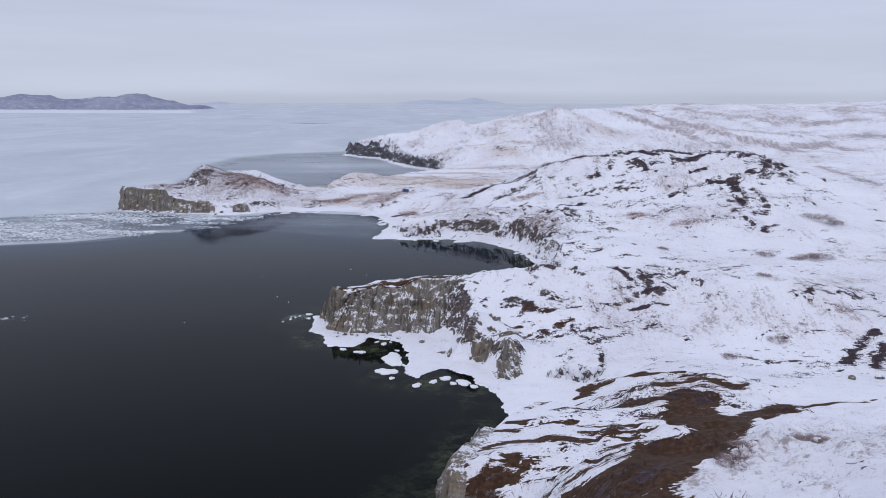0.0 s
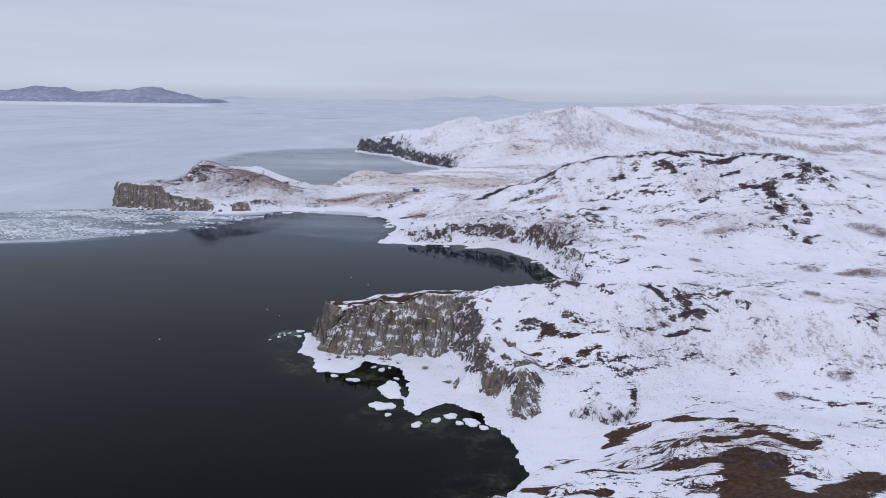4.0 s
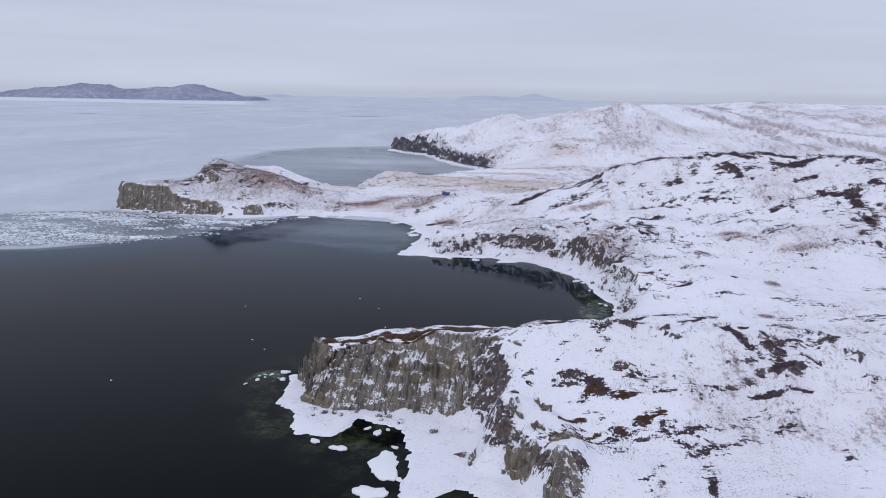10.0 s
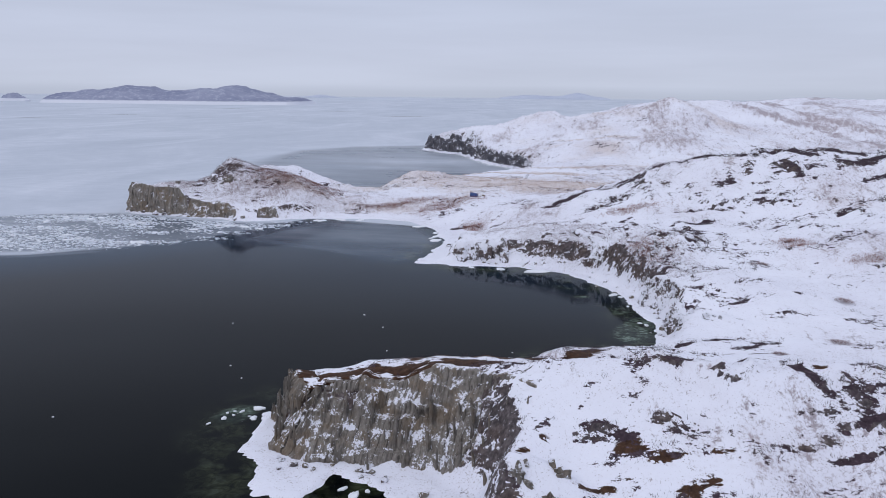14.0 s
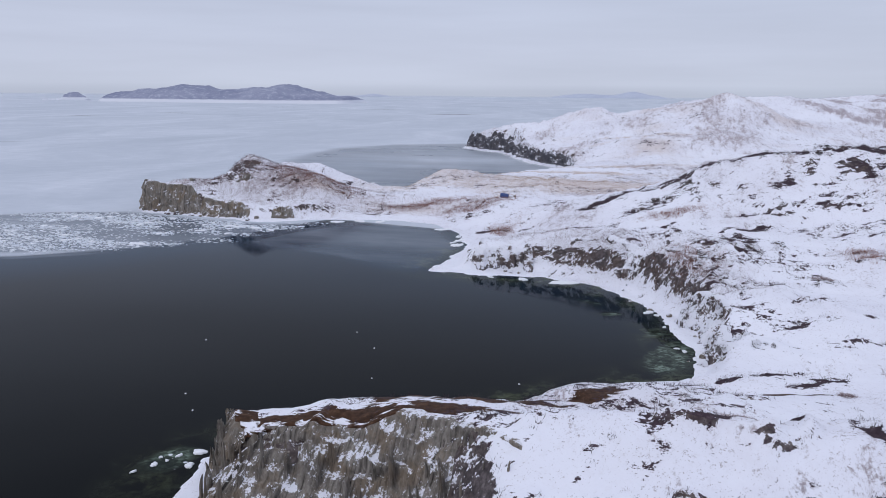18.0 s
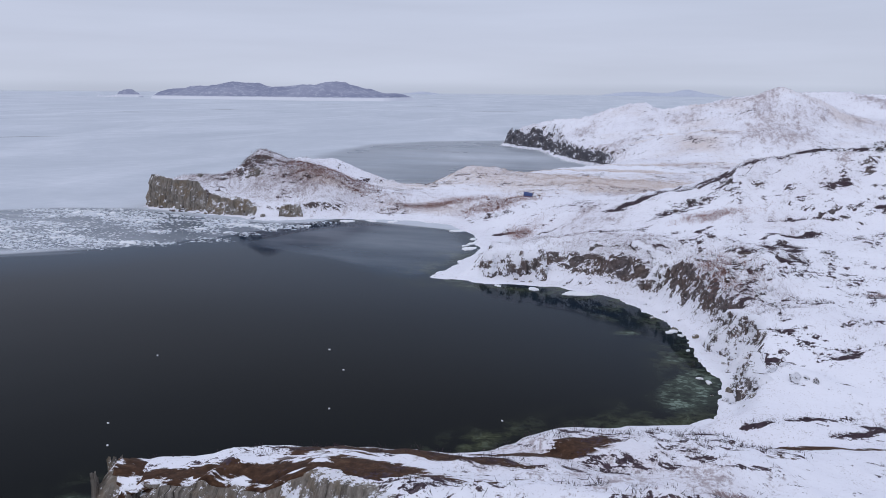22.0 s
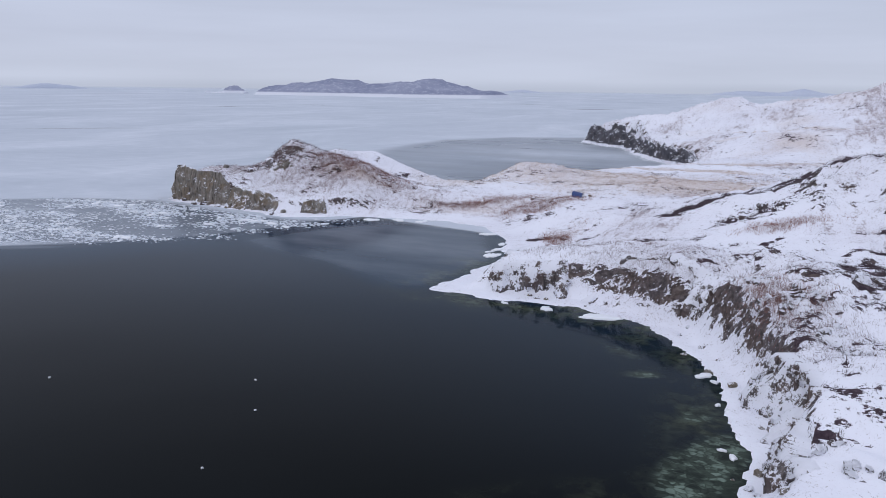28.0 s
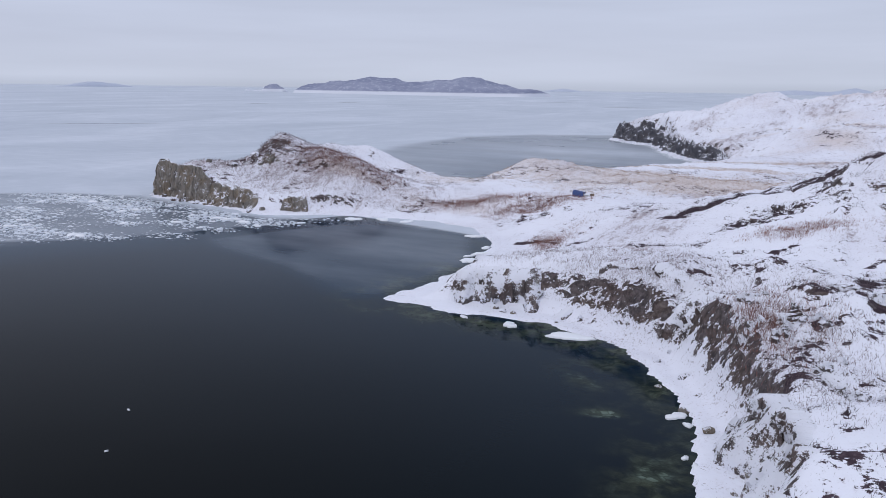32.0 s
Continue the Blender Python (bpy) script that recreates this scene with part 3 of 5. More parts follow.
LEDGES_NEAR += [(38.7, 148.1, 45.1, 160.9, 0.6, 0.85), (49.7, 188.8, 56.4, 193, 0.9, 0.85), (39.3, 189.3, 51.9, 195, 0.6, 0.85), (70.2, 108.6, 77, 106.5, 0.8, 0.85), (77, 106.5, 85.6, 106.8, 0.8, 0.85), (84.4, 106.7, 86.5, 102.9, 0.6, 0.8), (94.5, 104.8, 102, 116.3, 1.2, 0.95), (102, 116.3, 110.9, 124.5, 1.4, 0.95), (106.9, 114.5, 99.1, 102.1, 1.4, 0.9), (92.7, 100.9, 89.9, 99.7, 0.6, 0.85), (94.9, 135.7, 100.8, 140.1, 0.9, 0.75), (109.3, 143, 118.3, 146.9, 0.8, 0.7), (86.5, 119.4, 95.6, 122.7, 0.6, 0.7), (42.3, 112.7, 41.6, 102.8, 0.9, 0.8), (33, 109.8, 35.3, 114.3, 0.8, 0.6)]
LEDGES_NEAR += [(46.4, 284.5, 47.6, 262.1, 1.5, 0.85), (47.6, 262.1, 50.4, 256.4, 1.4, 0.85), (41.8, 248.8, 45.3, 252.9, 0.8, 0.85), (40.2, 259.8, 43.3, 259.3, 0.9, 0.8), (39.8, 235.1, 43.6, 241.4, 0.6, 0.85), (39.8, 224.7, 48.7, 219.5, 0.6, 0.9), (47.9, 238.6, 49.9, 238.3, 0.9, 0.75), (46.5, 228.5, 47.3, 226.2, 0.8, 0.7), (43.5, 215.3, 45.7, 213.3, 0.9, 0.85), (39.6, 217.5, 42.8, 210.1, 0.6, 0.85), (33.4, 302.7, 35.2, 307.1, 0.8, 0.8), (-15.4, 324.5, -11.2, 327.4, 0.6, 0.8)]
LEDGES_MID = [(93.9, 340.6, 99.7, 337.7, 2.7, 0.9), (108, 341.5, 117.8, 340.2, 2, 0.9), (110.5, 330.4, 121.5, 335.3, 2, 0.9), (121.5, 335.3, 128, 333.2, 2, 0.9), (128, 333.2, 135.7, 331, 2, 0.9), (135, 325.2, 144.8, 326.4, 2, 0.85), (149.3, 318.9, 157.5, 323, 3, 0.95), (119.9, 311.1, 130.1, 310.9, 1.5, 0.85), (130.1, 310.9, 134.1, 313.5, 1.5, 0.85), (134.1, 313.5, 144.3, 313.7, 1.5, 0.85), (144.3, 313.7, 149.7, 316.3, 1.5, 0.85), (130.9, 310.2, 126.7, 290.8, 3, 0.95), (126.7, 290.8, 121.8, 265.5, 2.8, 0.95), (136.7, 300.5, 131.6, 270.5, 1.5, 0.75), (99.7, 298, 105.1, 302.6, 1.8, 0.8), (105.1, 302.6, 105.5, 291.7, 1.8, 0.8)]
LEDGES_MID += [(88.3, 329.6, 93.8, 326.1, 2.2, 0.85), (96.7, 328.6, 103, 330.2, 1.5, 0.8), (115.7, 321.4, 120.8, 323.1, 2.2, 0.85), (64.3, 324, 70.6, 324.9, 1.8, 0.8), (7.6, 336.2, 15.4, 341.5, 2, 0.95), (16.1, 343.5, 25, 351.1, 1.2, 0.8), (19.4, 323.1, 32.1, 325, 1.5, 0.8), (51.8, 307.8, 73.2, 316, 0.6, 0.75), (73.2, 316, 90.9, 310, 0.6, 0.75), (48.6, 296.4, 65, 299.7, 1, 0.8), (50.8, 286.1, 53.6, 256.9, 2.2, 0.8), (87.4, 292.5, 91.3, 286, 1.4, 0.75), (119.4, 260.6, 120.2, 252.2, 1.2, 0.8), (124.7, 259, 130.5, 264.3, 1.2, 0.75)]
LEDGES_MID += [(124.4, 247.3, 130.9, 252.5, 1.5, 0.75), (57, 345, 66, 343, 2.4, 0.95), (66, 343, 76, 341, 2.6, 0.95), (76, 341, 87, 339, 2.2, 0.95), (33, 340, 40, 342, 1.8, 0.85), (45, 344, 54, 346, 1.4, 0.85), (26, 341, 32, 343, 1.4, 0.85), (-30, 330, -22, 328, 1.3, 0.7), (-14, 312, 4, 314, 0.9, 0.7)]
WOODS_FAR = [(155.5, 801.9, 185.9, 780, 6, 0.95), (185.9, 780, 220.8, 768, 6, 0.95), (220.8, 768, 238.5, 679.4, 6, 0.95), (227.5, 1043.9, 210.8, 789, 9, 1), (210.8, 789, 245.1, 768.5, 7, 1), (245.1, 768.5, 274.6, 749.3, 7, 1), (274.6, 749.3, 300.8, 733.4, 7, 1), (300.8, 733.4, 305, 673.7, 7, 1), (315, 722.4, 347.5, 738.9, 8, 1), (347.5, 738.9, 366.4, 719.8, 8, 1), (274.9, 567.2, 272.8, 509, 4, 0.9), (272.8, 509, 258.7, 439.6, 4, 0.9), (314.9, 1206.2, 359.2, 1092.8, 9, 0.8), (359.2, 1092.8, 398.2, 1003.1, 8, 0.8), (427.9, 987.2, 480.1, 995.3, 9, 0.8)]
WOODS_FAR += [(480.1, 995.3, 511.7, 1003, 9, 0.8), (244.5, 784.8, 296.8, 767.5, 5, 0.7), (296.8, 767.5, 333, 759, 5, 0.7)]
LEDGES_FAR = [(95, 690, 125, 720, 4, 0.5), (125, 720, 149, 810, 6, 0.5), (172, 760, 177, 683, 5, 0.55), (177, 683, 205, 652, 5, 0.6), (194, 822, 246, 787, 8, 0.75), (246, 787, 286, 740, 9, 0.75)]
LEDGES_FAR += [(286, 740, 300, 660, 9, 0.7), (357, 1250, 380, 1080, 20, 0.8), (332, 917, 325, 780, 14, 0.8), (401, 1102, 431, 1052, 22, 0.8), (95, 605, 127, 655, 4, 0.55), (137, 678, 124, 651, 5, 0.5)]
LEDGES_FAR += [(55, 632, 69, 645, 3, 0.5), (16, 671, 27, 661, 3, 0.55), (-63, 670, -30, 662, 4, 0.45), (20, 656, 24, 662, 3, 0.6), (64, 591, 74, 607, 4, 0.5), (-88, 710, -66, 713, 4, 0.5), (-21, 583, 2, 583, 3, 0.5)]


def ledge_mask(x, y, ledges, breaks):
    m = np.zeros_like(x)
    jx, jy = breaks * fbm(x / 5, y / 5, 301, 3), breaks * fbm(x / 5, y / 5, 311, 3)
    for x0, y0, x1, y1, w, s in ledges:
        dx, dy = x1 - x0, y1 - y0
        near_x = (x > min(x0, x1) - 5 * w - 6) & (x < max(x0, x1) + 5 * w + 6) & (y > min(y0, y1) - 5 * w - 6) & (y < max(y0, y1) + 5 * w + 6)
        px, py = x[near_x] + jx[near_x], y[near_x] + jy[near_x]
        q = np.clip(((px - x0) * dx + (py - y0) * dy) / (dx * dx + dy * dy), 0, 1)
        d2 = (px - x0 - q * dx) ** 2 + (py - y0 - q * dy) ** 2
        m[near_x] = np.maximum(m[near_x], s * np.exp(-d2 / (1.7 * w * w)))
    return m


turf_in = signed_distance(TURF_BODY, GX + 1.5 * up, GY + 1.5 * up)
TURF_ZONE = [(-2, -90), (5, 20), (9, 42), (13, 57), (20, 70), (32, 84), (40, 88), (54, 88), (66, 76), (60, 66), (50, 48), (40, 30), (20, -90)]
zone = smooth(-2, 3, signed_distance(TURF_ZONE, GX, GY))
EARTH = np.maximum(EARTH, np.maximum(1.15 * smooth(-2.2, 1.8, turf_in), 1.1 * ledge_mask(GX, GY, TURF_STRIPS, 1.0)))
EARTH = np.maximum(EARTH, 0.72 * ledge_mask(GX, GY, EARTH_STRIPS, 1.4))
EARTH = np.maximum(EARTH, 0.32 * zone)
LEDGE = np.maximum(ledge_mask(GX, GY, LEDGES_NEAR, 1.2), ledge_mask(GX, GY, LEDGES_MID, 1.8))
BARE = np.maximum(BARE, LEDGE * (1 + 0.35 * fbm(GX / 4, GY / 3, 321, 3)))
STRAW = np.zeros_like(GX)
for px, py, lx, ly, turn, s in ((10, 420, 90, 40, 10, 0.8), (-60, 365, 30, 10, 0, 0.7), (40, 560, 90, 60, 0, 0.6), (-110, 364, 20, 5, 5, 0.9), (20, 690, 90, 90, 0, 0.5), (20, 621, 30, 5, -5, 1.0), (40, 612, 40, 4, 5, 0.9), (-4, 590, 16, 4, 0, 1.0), (0, 480, 60, 8, 5, 1.0), (20, 520, 60, 8, 15, 0.9), (130, 668, 40, 30, 0, 0.7)):
    STRAW = np.maximum(STRAW, s * patch(GX, GY, px, py, lx, ly, turn))
STRAW = np.clip(STRAW + 0.35 * up * (STRAW > 0.15), 0, 1)
BRUSH = np.clip(0.25 + 0.5 * fbm(GX / 26, GY / 26, 91, 4), 0, 1) * land
BRUSH = np.maximum(BRUSH, np.clip(patch(GX, GY, -130, 362, 45, 18, 0) * (0.75 + 0.5 * up), 0, 1))
BRUSH = np.maximum(BRUSH, np.clip(smooth(420, 900, far_d) * (0.22 + 0.14 * smooth(700, 1100, far_d) + 0.7 * fbm(GX / 90, GY / 90, 95, 4) + 0.6 * fbm(GX / 24, GY / 30, 97, 3)), 0, 1))
wooded = np.maximum(ledge_mask(GX, GY, WOODS_FAR, 4.0), 0.5 * ledge_mask(GX, GY, LEDGES_FAR, 4.0))
BRUSH = np.maximum(BRUSH, np.clip(1.15 * wooded, 0, 1))
cape = smooth(520, 600, GY) * smooth(330, 220, GX) * smooth(800, 740, GY)
BRUSH = np.maximum(BRUSH, cape * np.clip(0.36 + 0.5 * fbm(GX / 22, GY / 30, 99, 4), 0, 0.8))
ground = sheet("ground", gxs, gys, GH, GROUND, {"bare": BARE, "earth": EARTH * smooth(0, 2.5, GFOOT), "straw": STRAW * land, "brush": BRUSH})
tagged(ground, "snow-covered coastal hills with bare rock, scrub and brown earth", "ground", kind="structure")

# ---- sea ----
sxs = spaced([(-4800, 60), (-700, 12), (-230, 3), (-60, 1.2), (45, 1.2), (80, 6), (400, 60), (900, 120)])
sys_ = spaced([(-400, 30), (20, 3), (90, 1.2), (290, 1.2), (440, 2.5), (700, 6), (1200, 20), (4700, 60)])
SX, SY = np.meshgrid(sxs, sys_)
s_shore = signed_distance(SHORE, SX, SY)
bend = 22 * fbm(SX / 160, SY / 160, 201, 4)
# the open bay, and the open water behind the headland; all beyond is frozen over
BAY = [(-90, 340), (-96, 318), (-104, 303), (-108, 292), (-130, 270), (-158, 252), (-260, 215), (-500, 150), (-900, 40), (-900, -400), (60, -400), (60, 260), (-30, 330)]
SOUND = [(-178, 350), (-215, 470), (-240, 600), (-245, 690), (-205, 765), (-120, 810), (-20, 700), (40, 560), (-40, 400)]
in_bay = signed_distance(BAY, SX, SY) + 0.35 * bend
in_sound = signed_distance(SOUND, SX, SY) + 0.8 * bend
SICE = 1 - np.maximum(smooth(-5, 5, in_bay), 0.46 * smooth(-30, 25, in_sound))
FILM = [(-108, 292), (-94, 284), (-67, 277), (-46, 264), (-37, 262), (-30, 268), (-28, 305), (-45, 345), (-85, 350), (-100, 315)]
film = 0.38 * smooth(-5, 9, signed_distance(FILM, SX, SY) + 0.2 * bend)
film = np.maximum(film, 0.44 * smooth(16, 0, in_bay) * (SX < -60))
SICE = np.maximum(SICE, film)
SICE = np.clip(SICE * (1.0 + 0.12 * fbm(SX / 300, SY / 160, 207, 4)), 0, 1)
for px, py, lx, ly, turn in ((-860, 1440, 70, 12, 10), (-870, 1955, 110, 14, 2), (-580, 640, 70, 5, 40), (-560, 1830, 70, 22, 0), (-335, 1570, 80, 24, 20), (-700, 1700, 60, 10, 5), (-900, 1250, 60, 8, 5)):
    SICE = SICE * (1 - 0.6 * patch(SX, SY, px, py, lx, ly, turn))
# brash: broken ice packed off the headland
PACK = [(-84, 342), (-100, 312), (-107, 294), (-132, 272), (-160, 256), (-260, 225), (-420, 190), (-480, 300), (-233, 316), (-208, 333), (-181, 341), (-160, 337), (-135, 332), (-112, 331)]
in_pack = signed_distance(PACK, SX, SY)
BRASH = smooth(-3, 9, in_pack + 0.25 * bend) * (0.54 + 0.42 * fbm(SX / 26, SY / 10, 211, 4))
BRASH = np.maximum(BRASH, 0.5 * patch(SX, SY, -110, 334, 26, 4, -10))
for px, py, lx, ly in ((-37, 147.5, 3.2, 3.6), (-116, 142, 5.5, 4.5)):      # rosettes of frozen spray over rocks awash
    BRASH = np.maximum(BRASH, 0.42 * patch(SX, SY, px, py, lx, ly, 0))
SICE = SICE * (1 - 0.5 * smooth(-6, 6, in_pack))
BRASH = np.maximum(BRASH, 0.9 * smooth(7, 1, -s_shore) * (SY > 540) * (SX > -140) * (SY < 800))
SHALLOW = smooth(14, 2, -s_shore) * (0.5 + 0.6 * fbm(SX / 14, SY / 14, 213, 3))
SHALLOW = SHALLOW * 0.6
STONY = np.zeros_like(SX)      # pale stones and weed under clear water
for px, py, lx, ly, turn, q in ((32.5, 210, 4.2, 10, -12, 1.0), (29, 225.5, 2.6, 3.0, 0, 0.7), (20, 237.5, 3.0, 1.6, 20, 0.6), (-37, 147, 2.8, 4.2, -20, 0.9), (14, 247, 6, 3, -30, 0.35)):
    STONY = np.maximum(STONY, q * patch(SX, SY, px, py, lx, ly, turn))
for px, py, lx, ly, turn, q in ((4.5, 181, 9, 2.6, 48, 0.95), (22, 189, 8, 2.4, 40, 0.6), (2, 99, 9, 6, -10, 0.5), (-10, 121, 7, 6, 0, 0.5), (14, 94, 5, 9, -20, 0.3), (16, 258, 14, 4, -32, 0.5)):
    SHALLOW = np.maximum(SHALLOW, q * patch(SX, SY, px, py, lx, ly, turn))
SHALLOW = np.maximum(SHALLOW, 0.7 * STONY)
SKY_TINT = np.maximum(0.75 * smooth(180, 330, SY + 0.2 * SX + 0.5 * bend), 0.9 * smooth(-20, 20, in_sound))   # blue sky reflection painted into the far water, the sound and the ice edge
SKY_TINT = np.maximum(SKY_TINT, np.maximum(0.85 * smooth(-6, 12, signed_distance(FILM, SX, SY) + 0.3 * bend), 0.8 * smooth(45, 0, in_bay) * (SX < -40)))
SLICK = fbm(SX / 90, SY / 30, 217, 4)
water = sheet("water", sxs, sys_, np.zeros_like(SX), WATER, {"ice": np.clip(SICE, 0, 1), "brash": np.clip(BRASH, 0, 1), "shallow": np.clip(SHALLOW, 0, 1), "slick": SLICK, "sky_tint": SKY_TINT, "stony": np.clip(STONY, 0, 1)})
tagged(water, "dark open sea with brash ice and thin grey sea ice beyond", "water", kind="structure")


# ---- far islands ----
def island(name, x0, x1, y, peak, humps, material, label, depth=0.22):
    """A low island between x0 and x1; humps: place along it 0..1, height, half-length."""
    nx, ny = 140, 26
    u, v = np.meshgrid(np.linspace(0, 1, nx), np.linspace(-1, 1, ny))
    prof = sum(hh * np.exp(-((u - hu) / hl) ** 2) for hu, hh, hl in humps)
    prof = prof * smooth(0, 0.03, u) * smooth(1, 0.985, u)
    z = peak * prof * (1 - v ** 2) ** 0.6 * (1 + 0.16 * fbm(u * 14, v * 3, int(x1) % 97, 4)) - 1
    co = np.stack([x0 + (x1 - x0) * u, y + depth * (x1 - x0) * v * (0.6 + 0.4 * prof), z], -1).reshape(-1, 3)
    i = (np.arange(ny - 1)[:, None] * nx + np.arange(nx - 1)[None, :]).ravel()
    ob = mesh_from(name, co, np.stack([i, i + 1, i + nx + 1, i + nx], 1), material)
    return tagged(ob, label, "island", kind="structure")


island("backdrop_island", -1745, -877, 2503, 58, ((0.04, 0.42, 0.045), (0.12, 0.5, 0.08), (0.25, 0.58, 0.11), (0.39, 0.72, 0.12), (0.57, 0.55, 0.1), (0.73, 0.88, 0.12), (0.9, 0.3, 0.12), (0.97, 0.15, 0.05)), HAZED_ISLAND,
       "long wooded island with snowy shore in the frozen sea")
island("backdrop_islet", -1997, -1882, 2510, 26, ((0.3, 0.7, 0.25), (0.65, 0.9, 0.3)), HAZED_ISLAND, "small dark islet in the frozen sea")
island("backdrop_skerry", -2099, -2015, 2538, 9, ((0.15, 0.9, 0.08), (0.6, 0.5, 0.2), (0.85, 0.6, 0.1)), HAZED_ISLAND, "low dark skerries in the frozen sea")


def ground_at(x, y):
    """Height of the ground sheet at a place."""
    i, j = int(np.searchsorted(gxs, x)) - 1, int(np.searchsorted(gys, y)) - 1
    u, v = (x - gxs[i]) / (gxs[i + 1] - gxs[i]), (y - gys[j]) / (gys[j + 1] - gys[j])
    return float((GH[j, i] * (1 - u) + GH[j, i + 1] * u) * (1 - v) + (GH[j + 1, i] * (1 - u) + GH[j + 1, i + 1] * u) * v)


# far islands along the horizon, faint from haze painted into their colour
def far_spot(bearing, dist):
    """Place at a bearing (degrees left of north) from the middle of the flight."""
    return 30 - dist * math.sin(radians(bearing)), 40 + dist * math.cos(radians(bearing))


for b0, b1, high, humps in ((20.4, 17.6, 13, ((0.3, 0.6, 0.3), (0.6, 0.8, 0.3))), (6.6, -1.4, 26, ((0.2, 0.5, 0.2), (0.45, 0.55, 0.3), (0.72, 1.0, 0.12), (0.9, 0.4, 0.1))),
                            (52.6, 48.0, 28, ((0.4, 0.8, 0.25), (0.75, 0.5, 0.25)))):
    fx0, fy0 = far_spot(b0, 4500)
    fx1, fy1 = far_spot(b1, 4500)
    ob = island("backdrop_faint_island", 0, math.hypot(fx1 - fx0, fy1 - fy0), 0, high, humps, HAZED_FAINT, "low island far out on the horizon, haze painted into its colour", 0.1)
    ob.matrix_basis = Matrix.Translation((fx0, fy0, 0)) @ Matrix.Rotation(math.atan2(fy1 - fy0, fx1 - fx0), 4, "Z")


# ---- rock ----
def rock_material(name, dark, mid, light, warm, snow_at=0.55, patchy=0.8, ice_foot=0.0):
    """Rock in fluted columns, stained and flecked with snow on its ledges."""
    n = Nodes(name)
    g = n.node("NewGeometry")
    sep, at = n.node("SeparateXYZ"), n.node("SeparateXYZ")
    n.link(g.outputs["Normal"], sep.inputs[0])
    n.link(g.outputs["Position"], at.inputs[0])
    grain = n.noise(0.45, 6, 0.72, (1, 1, 0.3))
    blot = n.noise(4.0, 4, 0.6)
    face = n.node("CombineXYZ")          # along the face in column widths, and up it
    n.put(face.inputs[0], n.value("along"))
    n.put(face.inputs[2], n.math("MULTIPLY", at.outputs["Z"], 0.10))
    rib = n.noise(1.0, 3, 0.75, (1.6, 1, 1), 0.2, face.outputs[0])
    flaw = n.noise(1.0, 2, 0.6, (0.9, 1, 6), 0.3, face.outputs[0])
    tone = n.math("ADD", n.math("MULTIPLY", grain, 0.55), n.math("MULTIPLY", rib, 0.45))
    col = n.ramp(tone, (0.33, dark), (0.5, mid), (0.68, light))
    col = n.mix(n.step(blot, 0.45, 0.65, 0, 0.75), col, n.ramp(tone, (0.32, tuple(c * 0.4 for c in warm)), (0.68, warm)))
    col = n.mix(n.step(rib, 0.42, 0.33, 0, 0.8), col, tuple(c * 0.6 for c in dark))
    fleck = n.noise(0.34, 5, 0.8)
    lay = n.math("ADD", n.math("MULTIPLY", sep.outputs["Z"], 0.7), n.math("MULTIPLY", n.math("SUBTRACT", fleck, 0.5), 2.2))
    lay = n.math("ADD", lay, n.math("MULTIPLY", n.math("SUBTRACT", n.noise(2.3, 5, 0.66), 0.5), patchy))
    lay = n.math("ADD", lay, n.math("MULTIPLY", n.math("SUBTRACT", flaw, 0.5), 1.2))
    snow = n.step(lay, snow_at, snow_at + 0.12)
    if ice_foot:                             # frozen spray round the foot of the rocks
        reach = n.math("ADD", at.outputs["Z"], n.math("MULTIPLY", n.math("SUBTRACT", n.noise(7.0, 3), 0.5), 3.0))
        snow = n.math("MAXIMUM", snow, n.step(reach, ice_foot, ice_foot - 0.5))
    col = n.mix(snow, col, SNOW)
    n.bump(n.math("ADD", grain, n.math("MULTIPLY", rib, 1.4)), 0.8, 0.3)
    return n.done(col, 0.88, 0.25)


CLIFF = rock_material("columnar_cliff_rock", (0.055, 0.049, 0.045), (0.190, 0.172, 0.155), (0.37, 0.345, 0.315), (0.265, 0.205, 0.150), 0.57, 2.2)
DARK_ROCK = rock_material("dark_shore_rock", (0.030, 0.026, 0.029), (0.105, 0.090, 0.092), (0.25, 0.222, 0.222), (0.19, 0.138, 0.125), 0.13, 3.2)
FAR_ROCK = rock_material("far_cliff_rock", (0.040, 0.040, 0.050), (0.090, 0.090, 0.108), (0.17, 0.17, 0.19), (0.12, 0.108, 0.115), 0.60, 2.2, 1.9)


def turf_material():
    n = Nodes("snow_flecked_turf")
    g, d = n.noise(0.8, 5, 0.65), n.noise(2.2, 5, 0.65, (0.6, 1.3, 1))
    col = n.ramp(g, (0.3, (0.022, 0.011, 0.007)), (0.55, (0.062, 0.031, 0.018)), (0.8, (0.125, 0.072, 0.042)))
    n.bump(g, 0.5, 0.2)
    return n.done(n.mix(n.step(d, 0.52, 0.58), col, SNOW), 0.9, 0.2)


TURF_TOP = turf_material()


def resample(line, step):
    pts = np.array(line, float)
    seg = np.hypot(*np.diff(pts, axis=0).T)
    at = np.concatenate([[0], np.cumsum(seg)])
    s = np.arange(0, at[-1], step)
    x, y = np.interp(s, at, pts[:, 0]), np.interp(s, at, pts[:, 1])
    k = max(3, int(2.5 / step))
    ker = np.ones(k) / k
    x = np.convolve(np.pad(x, k // 2, "edge"), ker, "valid")[:len(s)]
    y = np.convolve(np.pad(y, k // 2, "edge"), ker, "valid")[:len(s)]
    return s, x, y


